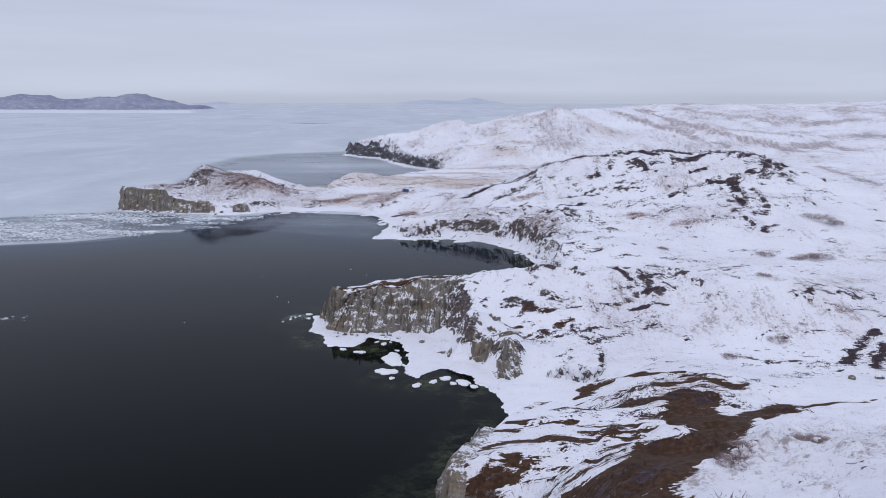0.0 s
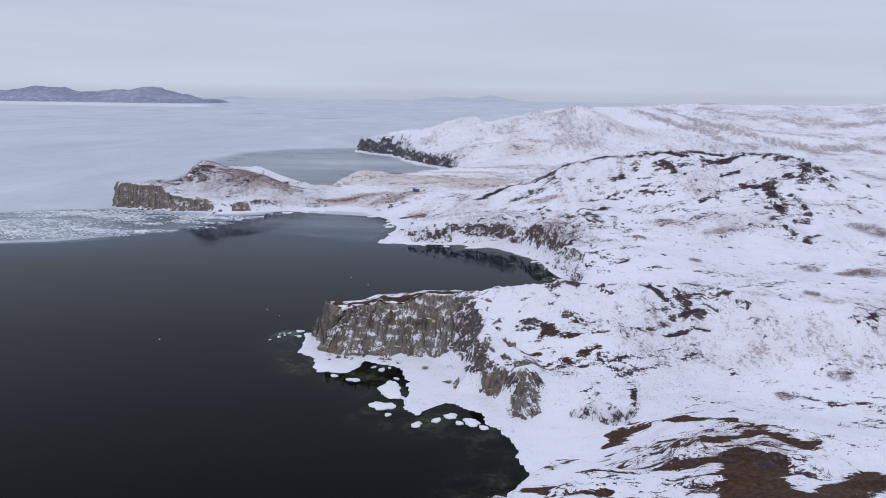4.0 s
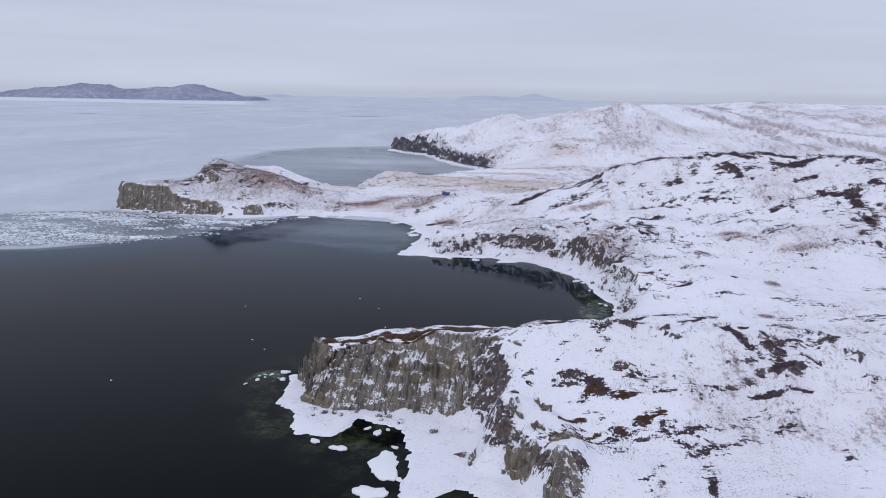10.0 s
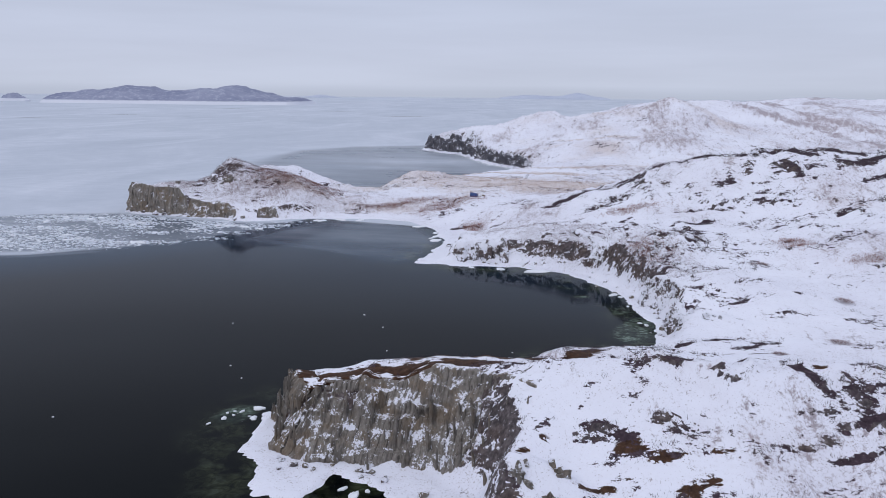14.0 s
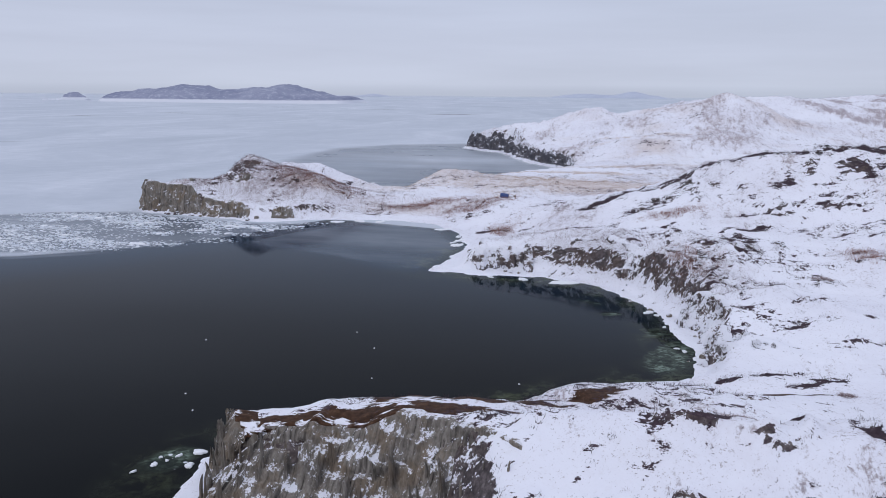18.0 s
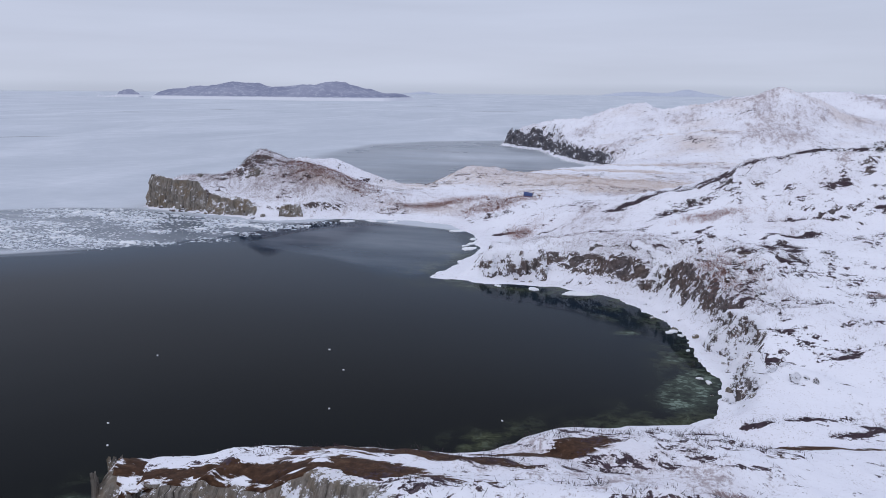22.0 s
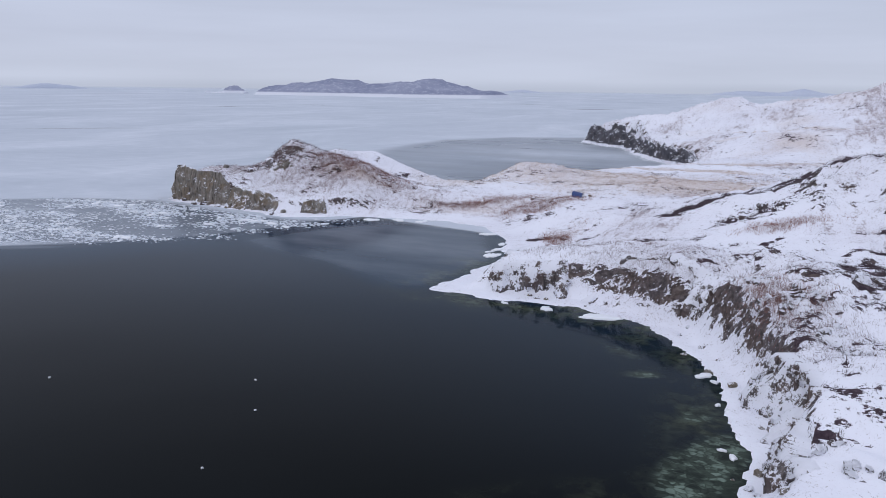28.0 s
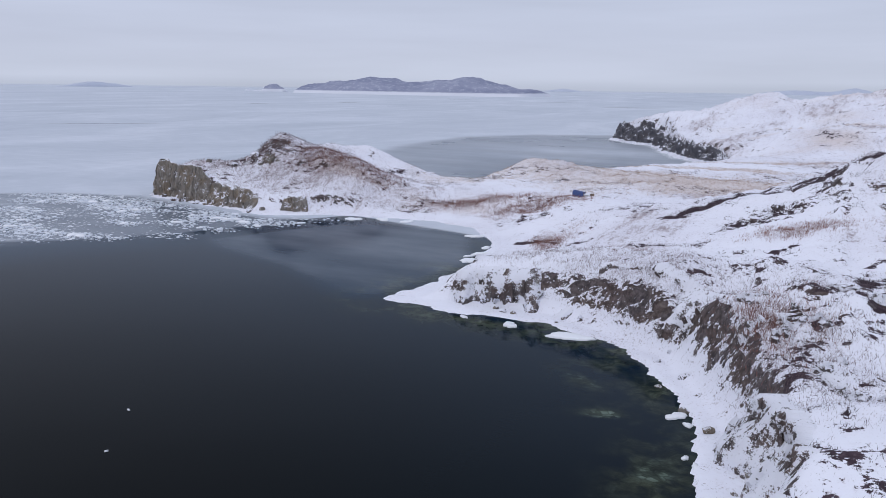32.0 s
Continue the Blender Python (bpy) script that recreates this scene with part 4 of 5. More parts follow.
def cliff(name, line, material, label, step=0.4, rows=30, back=3.4, backs=None, out=0.8, bulge=1.0, columns=1.1, seed=1, top=None, fade=5.0, proud=1.6, pieces=0, piece_size=(0.45, 2.6), cap_material=None, fan=0.0, rag=0.07):
    """A rock face along a line, the sea on its left-hand side: columns, ledges and overhangs; its top runs back into the ground."""
    s, x, y = resample(line, step)
    tx, ty = np.gradient(x), np.gradient(y)
    ln = np.hypot(tx, ty)
    ix, iy = ty / ln, -tx / ln               # inland
    if backs is not None:                    # how far the face leans back, along the line
        back = np.interp(s / s[-1], np.linspace(0, 1, len(backs)), backs)
    crown = terrain(x + ix * (back + 2.2), y + iy * (back + 2.2))[0]
    if top is not None:
        if not isinstance(top, float):       # heights along the line
            top = np.interp(s / s[-1], np.linspace(0, 1, len(top)), top)
        crown = np.maximum(crown, np.minimum(top, proud * crown) * smooth(0, 1.6 * fade, s) * smooth(0, 1.6 * fade, s[-1] - s))
    ends = smooth(0, fade, s) * smooth(0, fade, s[-1] - s)
    crown = crown * (0.05 + 0.95 * ends ** 0.5) * (1 + rag * fbm(s / 5, s * 0, seed + 3, 3))
    S, V = np.meshgrid(s, np.linspace(0, 1, rows))
    z = -0.6 + (crown[None, :] + 0.6) * V
    # columns of varied width, fanning out, stand forward by varied amounts
    along = S + 0.35 * fbm(S / 4, z / 9, seed, 3) + fan * (z - 4) * np.sin(S / 7.5 + seed)
    cell = np.floor(along / columns)
    frac = along / columns - cell
    stand = lattice(cell, np.floor(z / 4.5 + lattice(cell, cell * 0, seed) * 3), seed + 1) * 0.8
    flute = -0.55 * np.abs(frac - 0.5) ** 2.2 * 3
    ledge = 0.5 * np.floor(5.2 * V + 2.6 * value_noise(S / 3.1, V * 3, seed + 5)) / 5.2
    big = bulge * (1.7 * fbm(S / 9, z / 8, seed + 7, 3) + 0.7 * fbm(S / 2.2, z / 3.2, seed + 8, 3))
    off = out - (out + back) * (0.55 * V + 0.45 * ledge * 1.6) + (stand + flute) * columns * 0.8 * np.minimum(1, 6 * (1 - V) + 0.3) + big * np.minimum(1, 4 * (1 - V) + 0.15)
    gx, gy = x[None, :] - ix[None, :] * off, y[None, :] - iy[None, :] * off
    cap = []
    for more, sink in ((2.2, 0.05), (5.0, 1.2)):
        cx_, cy_ = x + ix * (back + more), y + iy * (back + more)
        cap.append((cx_, cy_, np.minimum(terrain(cx_, cy_)[0] - sink, crown)))
    gx = np.vstack([gx] + [c_[0][None] for c_ in cap])
    gy = np.vstack([gy] + [c_[1][None] for c_ in cap])
    z = np.vstack([z] + [c_[2][None] for c_ in cap])
    nx, ny = len(s), z.shape[0]
    i = (np.arange(ny - 1)[:, None] * nx + np.arange(nx - 1)[None, :]).ravel()
    co = np.stack([gx, gy, z], -1).reshape(-1, 3)
    along = np.vstack([along] + [along[-1:]] * len(cap)) / columns
    ob = mesh_from(name, co, np.stack([i, i + nx, i + nx + 1, i + 1], 1), material, {"along": along}, smooth_shade=False)
    if cap_material is not None:
        ob.data.materials.append(cap_material)
        where = np.zeros(len(ob.data.polygons), np.int32)
        rim = where.reshape(ny - 1, nx - 1)
        rim[rows - 2:, int(0.3 * nx):] = 1
        ob.data.polygons.foreach_set("material_index", where)
    tagged(ob, label, "cliff")
    rc = random.Random(seed)
    loose = 0.06 if material is CLIFF else 0.3
    for _ in range(pieces):                  # columns and blocks that stand out of the face
        i, j = rc.randrange(3, nx - 3), rc.randrange(0, int(rows * 0.8))
        if crown[i] < 1.5:
            continue
        q = new("rock_column", rc.choice(COLUMNS[material.name]))
        q.parent = ob
        w = piece_size[0] * rc.uniform(0.6, 1.5)
        tall = min(piece_size[1] * rc.uniform(0.5, 1.5), (crown[i] - z[j, i]) * 0.9)
        q.matrix_basis = (Matrix.Translation((gx[j, i] + ix[i] * 0.7 * w, gy[j, i] + iy[i] * 0.7 * w, z[j, i] - 0.2)) @ Matrix.Rotation(rc.uniform(0, 6.28), 4, "Z")
                          @ Euler((rc.gauss(0, loose), rc.gauss(0, loose), 0)).to_matrix().to_4x4() @ Matrix.Diagonal((w, w * rc.uniform(0.7, 1.3), max(0.4, tall), 1)))
    return ob


def column_mesh(seed, material):
    """A rough many-sided rock column, one unit wide and high, with a slanting broken top."""
    rc = random.Random(seed)
    bm = bmesh.new()
    n = rc.choice((5, 6, 6, 7))
    tilt = (rc.uniform(-0.5, 0.5), rc.uniform(-0.5, 0.5))
    rings = []
    for lev in (0.0, 0.45, 0.8, 1.0):
        ring = []
        for k in range(n):
            a = 2 * math.pi * (k + rc.uniform(-0.18, 0.18)) / n
            q = (1.1 - 0.25 * lev) * rc.uniform(0.85, 1.1)
            x_, y_ = q * math.cos(a), q * math.sin(a)
            ring.append(bm.verts.new((x_, y_, lev + (tilt[0] * x_ + tilt[1] * y_) * lev)))
        rings.append(ring)
    for a_, b_ in zip(rings, rings[1:]):
        for k in range(n):
            bm.faces.new((a_[k], a_[(k + 1) % n], b_[(k + 1) % n], b_[k]))
    bm.faces.new(rings[-1])
    me = bpy.data.meshes.new("rock_column")
    bm.verts.index_update()
    bm.to_mesh(me)
    bm.free()
    at = me.attributes.new("along", "FLOAT", "POINT")
    at.data.foreach_set("value", [1.7 * (k % n) + seed for k in range(len(me.vertices))])
    me.materials.append(material)
    return me


COLUMNS = {m.name: [column_mesh(500 + k, m) for k in range(7)] for m in (CLIFF, DARK_ROCK, FAR_ROCK)}


def rev(pts):
    return list(reversed(pts))


cliff("sea_cliff", [(11, 127), (9, 128.5), (1, 131.5), (-8, 132.4), (-15, 132.6), (-21, 133), (-25.5, 135.6), (-28, 141), (-29.6, 146), (-29.6, 149)], CLIFF,
      "tall grey-brown columnar sea cliff dusted with snow", 0.17, 56, 2.8, (8, 11, 11.5, 10, 8, 6, 5, 4.4), 0.5, 0.8, 0.62, 11, top=(11.6, 11.7, 11.4, 10.8, 10.0, 9.2, 8.4, 7.2), fade=2.5, proud=1.6, pieces=90, piece_size=(0.26, 2.6), cap_material=TURF_TOP, fan=0.16)
cliff("rock_bluff", [(25, 104), (20, 101.8), (17, 103), (16.5, 107)], CLIFF, "steep brown rock bluff above the snowy shore", 0.25, 30, 5.5, None, 1.0, 0.9, 0.55, 23, top=5.6, fade=2.2, proud=1.2, pieces=20, piece_size=(0.4, 1.1))
cliff("rock_bluff", [(17.5, 109.5), (14.5, 110), (13, 112), (13.5, 114.5)], CLIFF, "small brown rock knob at the cove", 0.3, 20, 2.0, None, 0.8, 0.7, 0.7, 29, top=4.0, fade=1.2, pieces=14, piece_size=(0.6, 1.2))
cliff("rock_bluff", [(13, 116), (8, 114), (3.5, 114.8), (0, 118)], CLIFF, "ochre-stained rock bluff at the foot of the cliff", 0.25, 28, 3.0, None, 0.8, 0.8, 0.55, 31, top=6.0, fade=2.4, proud=1.35, pieces=20, piece_size=(0.4, 1.1))
cliff("rock_bluff", [(44, 98), (36, 98.5), (31, 101), (28, 103.5)], DARK_ROCK, "half-buried dark rocks on the snow slope", 0.4, 18, 4.5, None, 0.6, 1.1, 0.9, 37, top=3.2, fade=3, pieces=50, piece_size=(0.5, 1.8))
cliff("headland_edge", [(1, -30), (4.5, 10), (8, 38), (12.2, 55), (15, 62)], CLIFF, "rocky edge of the brown-grassed headland", 0.5, 24, 3.0, None, 1.0, 1.0, 1.0, 41, top=1.0, proud=1.0, pieces=60, piece_size=(0.7, 2.0))
cliff("sea_cliff", rev([(-178, 358), (-181, 349), (-175, 343.2), (-162, 342), (-154, 341), (-148, 340.3)]), CLIFF, "bare brown rock cliff at the tip of the headland", 0.5, 26, 2.6, None, 1.0, 0.7, 1.6, 53, top=12.0, fade=3, proud=3.0, pieces=10, piece_size=(0.9, 1.8))
cliff("sea_cliff", rev([(-150, 341), (-144, 339.5), (-134, 337.5), (-124, 337)]), CLIFF, "low brown rock face under the snowy headland", 0.5, 18, 2.4, None, 1.0, 1.0, 1.4, 59, top=6.5, fade=3, proud=2.4, pieces=14, piece_size=(0.8, 1.2))
cliff("sea_cliff", rev([(-116, 338.5), (-112, 340), (-107, 343)]), CLIFF, "small brown rock knob on the headland shore", 0.5, 14, 2.0, None, 1.0, 0.9, 1.4, 61, top=4.5, fade=2, pieces=8, piece_size=(0.7, 1.2))
cliff("bay_bluff", rev([(-23, 273.4), (-17, 274), (-8, 275), (-3, 274.5)]), DARK_ROCK, "craggy rock face behind the icy point", 0.4, 20, 3.0, None, 0.8, 1.2, 0.9, 67, top=5.5, fade=3, pieces=18, piece_size=(0.4, 1.1))
cliff("bay_bluff", rev([(0, 275), (8, 272), (16, 268), (24, 261.5), (29, 255), (33, 248)]), DARK_ROCK, "long craggy bluff streaked with snow above the bay", 0.35, 34, 6.5, None, 0.2, 2.0, 1.3, 71, top=10.5, fade=5, pieces=24, piece_size=(0.6, 1.6))
cliff("bay_bluff", rev([(30, 255), (35, 247), (38, 240), (39, 233)]), DARK_ROCK, "reddish crag above the bay shore", 0.35, 30, 6.0, None, 0.4, 1.9, 1.2, 73, top=10.0, fade=3, pieces=16, piece_size=(0.6, 1.5))
cliff("bay_bluff", rev([(35, 236), (38, 230), (40, 225), (40.5, 219)]), DARK_ROCK, "dark broken crag at the head of the bay", 0.35, 20, 2.6, None, 0.9, 1.2, 0.8, 79, top=5.5, fade=2, pieces=18, piece_size=(0.4, 1.1))
cliff("bay_bluff", rev([(39.5, 218), (38.5, 212), (38.5, 206), (41, 201)]), DARK_ROCK, "dark rocks by the snowy inlet", 0.35, 20, 2.4, None, 0.8, 1.1, 0.8, 83, top=5.0, fade=2, pieces=18, piece_size=(0.4, 1.1))
cliff("bay_bluff", [(-24, 283), (-20.5, 292), (-19, 300), (-22, 310)], DARK_ROCK, "low dark crag above the snowy beach", 0.4, 16, 3.0, None, 0.6, 1.2, 0.9, 89, top=4.5, fade=3, pieces=18, piece_size=(0.4, 1.1))
cliff("far_cliff", [(-22, 561), (-20, 575), (-34, 590), (-45, 605), (-55, 628), (-62, 645), (-68, 657)], FAR_ROCK, "dark rock cliffs of the far cape", 1.2, 18, 0.5, None, 4.0, 1.2, 2.4, 97, top=9.0, fade=5, proud=9, pieces=14, piece_size=(1.5, 2.6), rag=0.2)
cliff("far_cliff", [(-60, 639), (-72, 668), (-80, 690), (-92, 699)], FAR_ROCK, "dark jagged cliffs of the far cape", 1.2, 18, 0.5, None, 4.0, 1.2, 2.4, 101, top=10.0, fade=5, proud=9, pieces=14, piece_size=(1.5, 2.6), rag=0.2)
cliff("far_cliff", [(-84, 694), (-98, 703), (-108, 716), (-119, 731), (-124, 750), (-124, 768)], FAR_ROCK, "dark rock point of the far cape", 1.2, 20, 0.5, None, 4.0, 1.2, 2.4, 103, top=13.0, fade=4, proud=9, pieces=14, piece_size=(1.5, 2.6), rag=0.2)


def outcrop(x, y, radius, high, count, material, label, seed, flat=0.5):
    """A broken outcrop: blocks and columns of rock that stand out of the slope, one leaning on another."""
    rc = random.Random(seed)
    ob = new("rock_outcrop")
    ob.location = (x, y, ground_at(x, y))
    tagged(ob, label, "rock outcrop", "rock outcrops on the snow slopes")
    turn = rc.uniform(-0.4, 0.6)
    for _ in range(count):
        u, v = rc.gauss(0, radius * 0.55), rc.gauss(0, radius * 0.55 * flat)
        px, py = x + u * math.cos(turn) - v * math.sin(turn), y + u * math.sin(turn) + v * math.cos(turn)
        w = radius * rc.uniform(0.14, 0.34)
        q = new("rock_block", rc.choice(COLUMNS[material.name]))
        q.parent = ob
        q.matrix_basis = (Matrix.Translation((px - x, py - y, ground_at(px, py) - ob.location.z - 0.35 * high)) @ Euler((rc.gauss(0, 0.35), rc.gauss(0, 0.35), rc.uniform(0, 6.28))).to_matrix().to_4x4()
                          @ Matrix.Diagonal((w * rc.uniform(1.2, 2.4), w * rc.uniform(0.8, 1.3), high * rc.uniform(0.6, 1.2), 1)))
    return ob


o_rng = random.Random(77)
for line, count, radius, high, side, material, lab in (
        ([(-4, 279), (10, 277), (24, 270), (33, 259), (40, 246)], 10, 1.7, 1.0, 1.6, DARK_ROCK, "broken brown rock ribs on the bay slope"),
        ([(44, 240), (45, 226), (44, 214), (46, 204)], 4, 1.6, 1.0, 1.6, DARK_ROCK, "dark rocks jutting out of the snowy bay slope"),
        ([(66, 340), (92, 349), (112, 352), (140, 347)], 16, 3.2, 0.9, 3.0, DARK_ROCK, "dark crag along the snowy hill crest"),
        ([(50, 262), (58, 270), (64, 284)], 4, 2.0, 0.7, 4.0, DARK_ROCK, "low dark rocks in thin snow"),
        ([(-139, 361), (-135, 362)], 3, 2.4, 1.3, 0.8, CLIFF, "steep brown rock at the top of the headland"),
        ([(8, 117), (14, 120), (22, 112), (30, 110)], 7, 1.3, 0.8, 2.0, CLIFF, "grey-brown rock in the snow slope above the cove")):
    pts = np.array(line, float)
    for k in range(count):
        q = o_rng.random() * (len(line) - 1)
        p = pts[int(q)] + (pts[int(q) + 1] - pts[int(q)]) * (q - int(q))
        outcrop(p[0] + o_rng.gauss(0, side), p[1] + o_rng.gauss(0, side), radius * o_rng.uniform(0.6, 1.3), high * o_rng.uniform(0.6, 1.2), o_rng.randrange(5, 10), material, lab, 900 + k)


# ---- things of many small pieces ----
def part(name, bm, material, parent, label=""):
    me = bpy.data.meshes.new(name)
    bm.to_mesh(me)
    bm.free()
    me.materials.append(material)
    ob = new(name, me)
    ob.parent = parent
    return tagged(ob, label)


def plain(name, colour, rough=0.8, grain=0.3, size=0.4, spec=0.3):
    n = Nodes(name)
    v = n.noise(size, 4, 0.6)
    n.bump(v, 0.3, 0.05)
    return n.done(n.mix(v, tuple(c * (1 - grain) for c in colour), tuple(min(1, c * (1 + grain)) for c in colour)), rough, spec)


ICE = plain("snowy_floe_ice", (0.78, 0.80, 0.85), 0.7, 0.05, 1.5)
BRASH_ICE = plain("brash_ice", (0.66, 0.70, 0.77), 0.6, 0.12, 0.8)
TWIG = plain("bare_twigs", (0.17, 0.122, 0.125), 0.9, 0.5, 2.0)
DARK_TWIG = plain("dark_scrub", (0.048, 0.031, 0.041), 0.9, 0.5, 2.0)
DRY_GRASS = plain("dry_grass", (0.42, 0.31, 0.23), 0.9, 0.35, 2.0)
PALE_TWIG = plain("pale_twigs", (0.26, 0.195, 0.20), 0.9, 0.4, 2.0)
RED_TWIG = plain("reddish_twigs", (0.25, 0.13, 0.11), 0.9, 0.4, 2.0)
WOOD = plain("leafless_wood", (0.36, 0.32, 0.36), 0.95, 0.3, 30.0)

rng = np.random.default_rng(7)


def scatter(weight, n):
    """n random places on the ground, the more the greater the weight; with the ground's height there."""
    ny, nx = weight.shape
    area = np.gradient(gys)[:, None] * np.gradient(gxs)[None, :]
    w = (weight * area).ravel()
    cum = np.cumsum(w)
    k = np.searchsorted(cum, rng.random(n) * cum[-1])
    j, i = np.minimum(k // nx, ny - 2), np.minimum(k % nx, nx - 2)
    u, v = rng.random(n), rng.random(n)
    x = gxs[i] + u * (gxs[i + 1] - gxs[i])
    y = gys[j] + v * (gys[j + 1] - gys[j])
    z = (GH[j, i] * (1 - u) + GH[j, i + 1] * u) * (1 - v) + (GH[j + 1, i] * (1 - u) + GH[j + 1, i + 1] * u) * v
    return x, y, z


def blades(name, places, blades_each, height, width, spread, material, label, category, lean=0.5):
    """Tufts of upright blades or twigs, all in one mesh."""
    x, y, z = (np.repeat(p, blades_each) for p in places)
    n = len(x)
    size = np.repeat(rng.uniform(0.55, 1.35, n // blades_each), blades_each)
    bx, by = x + rng.normal(0, spread, n) * size, y + rng.normal(0, spread, n) * size
    a = rng.uniform(0, 2 * math.pi, n)
    h = height * size * rng.uniform(0.6, 1.2, n)
    wx, wy = 0.5 * width * np.cos(a), 0.5 * width * np.sin(a)
    tx, ty = bx + rng.normal(0, lean, n) * h, by + rng.normal(0, lean, n) * h
    low = z - 0.15
    co = np.stack([np.stack([bx - wx, by - wy, low], 1), np.stack([bx + wx, by + wy, low], 1), np.stack([tx, ty, z + h], 1)], 1).reshape(-1, 3)
    ob = mesh_from(name, co, np.arange(3 * n, dtype=np.int32).reshape(-1, 3), material, smooth_shade=False)
    return tagged(ob, label, category, kind="stuff")


near = smooth(430, 330, far_d) * smooth(2, 5, GFOOT)
inland = near * (GY > -70)
open_snow = np.clip(1 - 2.0 * EARTH, 0, 1)
blades("scrub", scatter(inland * smooth(0.30, 0.62, BARE) * smooth(1.6, 0.9, G_SLOPE), 17000), 6, 0.5, 0.075, 0.35, DARK_TWIG, "low dark scrub poking through the snow", "scrub")
blades("dry_grass", scatter(inland * open_snow * (0.12 + smooth(0.25, 0.7, BRUSH)), 24000), 4, 0.24, 0.04, 0.35, TWIG, "sparse dry stalks standing in the snow", "grass")
blades("dry_grass", scatter(inland * smooth(0.25, 0.7, STRAW), 16000), 5, 0.45, 0.06, 0.5, DRY_GRASS, "straw-coloured dry grass in thin snow", "grass")
red = np.maximum(patch(GX, GY, -112, 366, 22, 5, 5), patch(GX, GY, -26, 322, 5, 11, -25))
for px, py, lx, ly in ((35, 315, 8, 2.5), (95, 249, 6, 2), (78, 262, 3, 4), (-40, 360, 12, 4), (-62, 366, 14, 4), (36, 250, 5, 7)):
    red = np.maximum(red, patch(GX, GY, px, py, lx, ly, 10))
blades("brush", scatter(red * near, 7000), 6, 0.75, 0.06, 0.5, RED_TWIG, "thicket of reddish leafless brush", "brush")
head_brush = patch(GX, GY, -132, 362, 42, 16, 4) * smooth(2, 4, GFOOT)
blades("brush", scatter(head_brush, 8000), 4, 0.8, 0.05, 0.5, TWIG, "grey-brown leafless brush on the snowy headland", "brush")
bluff_brush = np.maximum(patch(GX, GY, 14, 276, 26, 7, -22), patch(GX, GY, 40, 246, 7, 14, 20)) * smooth(0.5, 2, GFOOT)
blades("brush", scatter(bluff_brush, 5200), 5, 0.5, 0.04, 0.5, TWIG, "brown leafless brush on the bay slope", "brush")


# leafless shrubs that stand alone in the snow
def shrub(name, x, y, radius, high, material, label, seed):
    r = np.random.default_rng(seed)
    n = int(90 + 60 * radius)
    ang, rad = r.uniform(0, 2 * math.pi, n), radius * np.sqrt(r.random(n))
    bx, by = x + 0.6 * rad * np.cos(ang), y + 0.6 * rad * np.sin(ang)
    tx, ty = x + 1.1 * rad * np.cos(ang), y + 1.1 * rad * np.sin(ang)
    base = terrain(bx[:, None], by[:, None])[0][:, 0] - 0.1
    h = high * (1 - 0.5 * (rad / radius) ** 2) * r.uniform(0.6, 1.1, n)
    co, tri = [], []
    for k in range(n):
        for fork in range(4):
            f0 = 0.0 if fork == 0 else r.uniform(0.3, 0.8)
            sx, sy, sz = bx[k] + (tx[k] - bx[k]) * f0, by[k] + (ty[k] - by[k]) * f0, base[k] + h[k] * f0
            ex, ey, ez = tx[k] + r.normal(0, 0.25), ty[k] + r.normal(0, 0.25), base[k] + h[k] * min(1.1, f0 + r.uniform(0.4, 1.0))
            a = r.uniform(0, math.pi)
            w = 0.03
            i = len(co)
            co += [(sx - w * math.cos(a), sy - w * math.sin(a), sz), (sx + w * math.cos(a), sy + w * math.sin(a), sz), (ex, ey, ez)]
            tri.append((i, i + 1, i + 2))
    ob = mesh_from(name, np.array(co), np.array(tri, np.int32), material, smooth_shade=False)
    return tagged(ob, label, "shrub", group="leafless shrubs on the snow")


for k, (sx_, sy_, sr, sh) in enumerate(((50.5, 18, 1.6, 1.3), (40, 10, 1.5, 1.2), (42, 14, 1.1, 0.9), (44, 153, 1.6, 1.4), (36, 146, 1.8, 1.3), (38, 145, 1.2, 1.0), (56, 158, 1.0, 1.5),
                                        (154, 264, 4.5, 2.2), (149, 266, 3.2, 1.8), (158, 262, 3.0, 1.8), (116, 220, 2.6, 1.8), (129, 214, 3.2, 2.0), (134, 216, 3.4, 2.2), (124, 212, 2.2, 1.6),
                                        (80, 222, 1.6, 1.3), (66, 248, 1.8, 1.4), (84, 118, 1.6, 1.2), (70, 108, 1.2, 1.0), (104, 186, 1.8, 1.4), (72, 196, 1.4, 1.2), (58, 186, 1.0, 1.0))):
    shrub("shrub", sx_, sy_, 1.5 * sr, 0.6 * sh, PALE_TWIG, "low sparse leafless brown shrub standing in snow", 300 + k)

# woods on the far hills
band = smooth(0.05, 0.5, fbm((GX - 0.5 * GY) / 60, (GY + 0.5 * GX) / 260, 171, 3))
woods = smooth(480, 650, far_d) * smooth(125, 190, GX) * (0.1 + 0.6 * band)
for px, py, lx, ly, turn, s in ((190, 672, 90, 16, -4, 1.6), (270, 778, 110, 20, -14, 1.6), (150, 676, 20, 14, -10, 0.7), (420, 900, 140, 50, -20, 1.2)):
    woods = np.maximum(woods, s * patch(GX, GY, px, py, lx, ly, turn))
woods = np.maximum(woods, 2.2 * wooded) * smooth(1900, 900, far_d) * smooth(2, 6, GH)
blades("far_woods", scatter(woods, 60000), 2, 1.0, 0.22, 0.5, WOOD, "leafless grey woods on the far hills", "woods", 0.06)


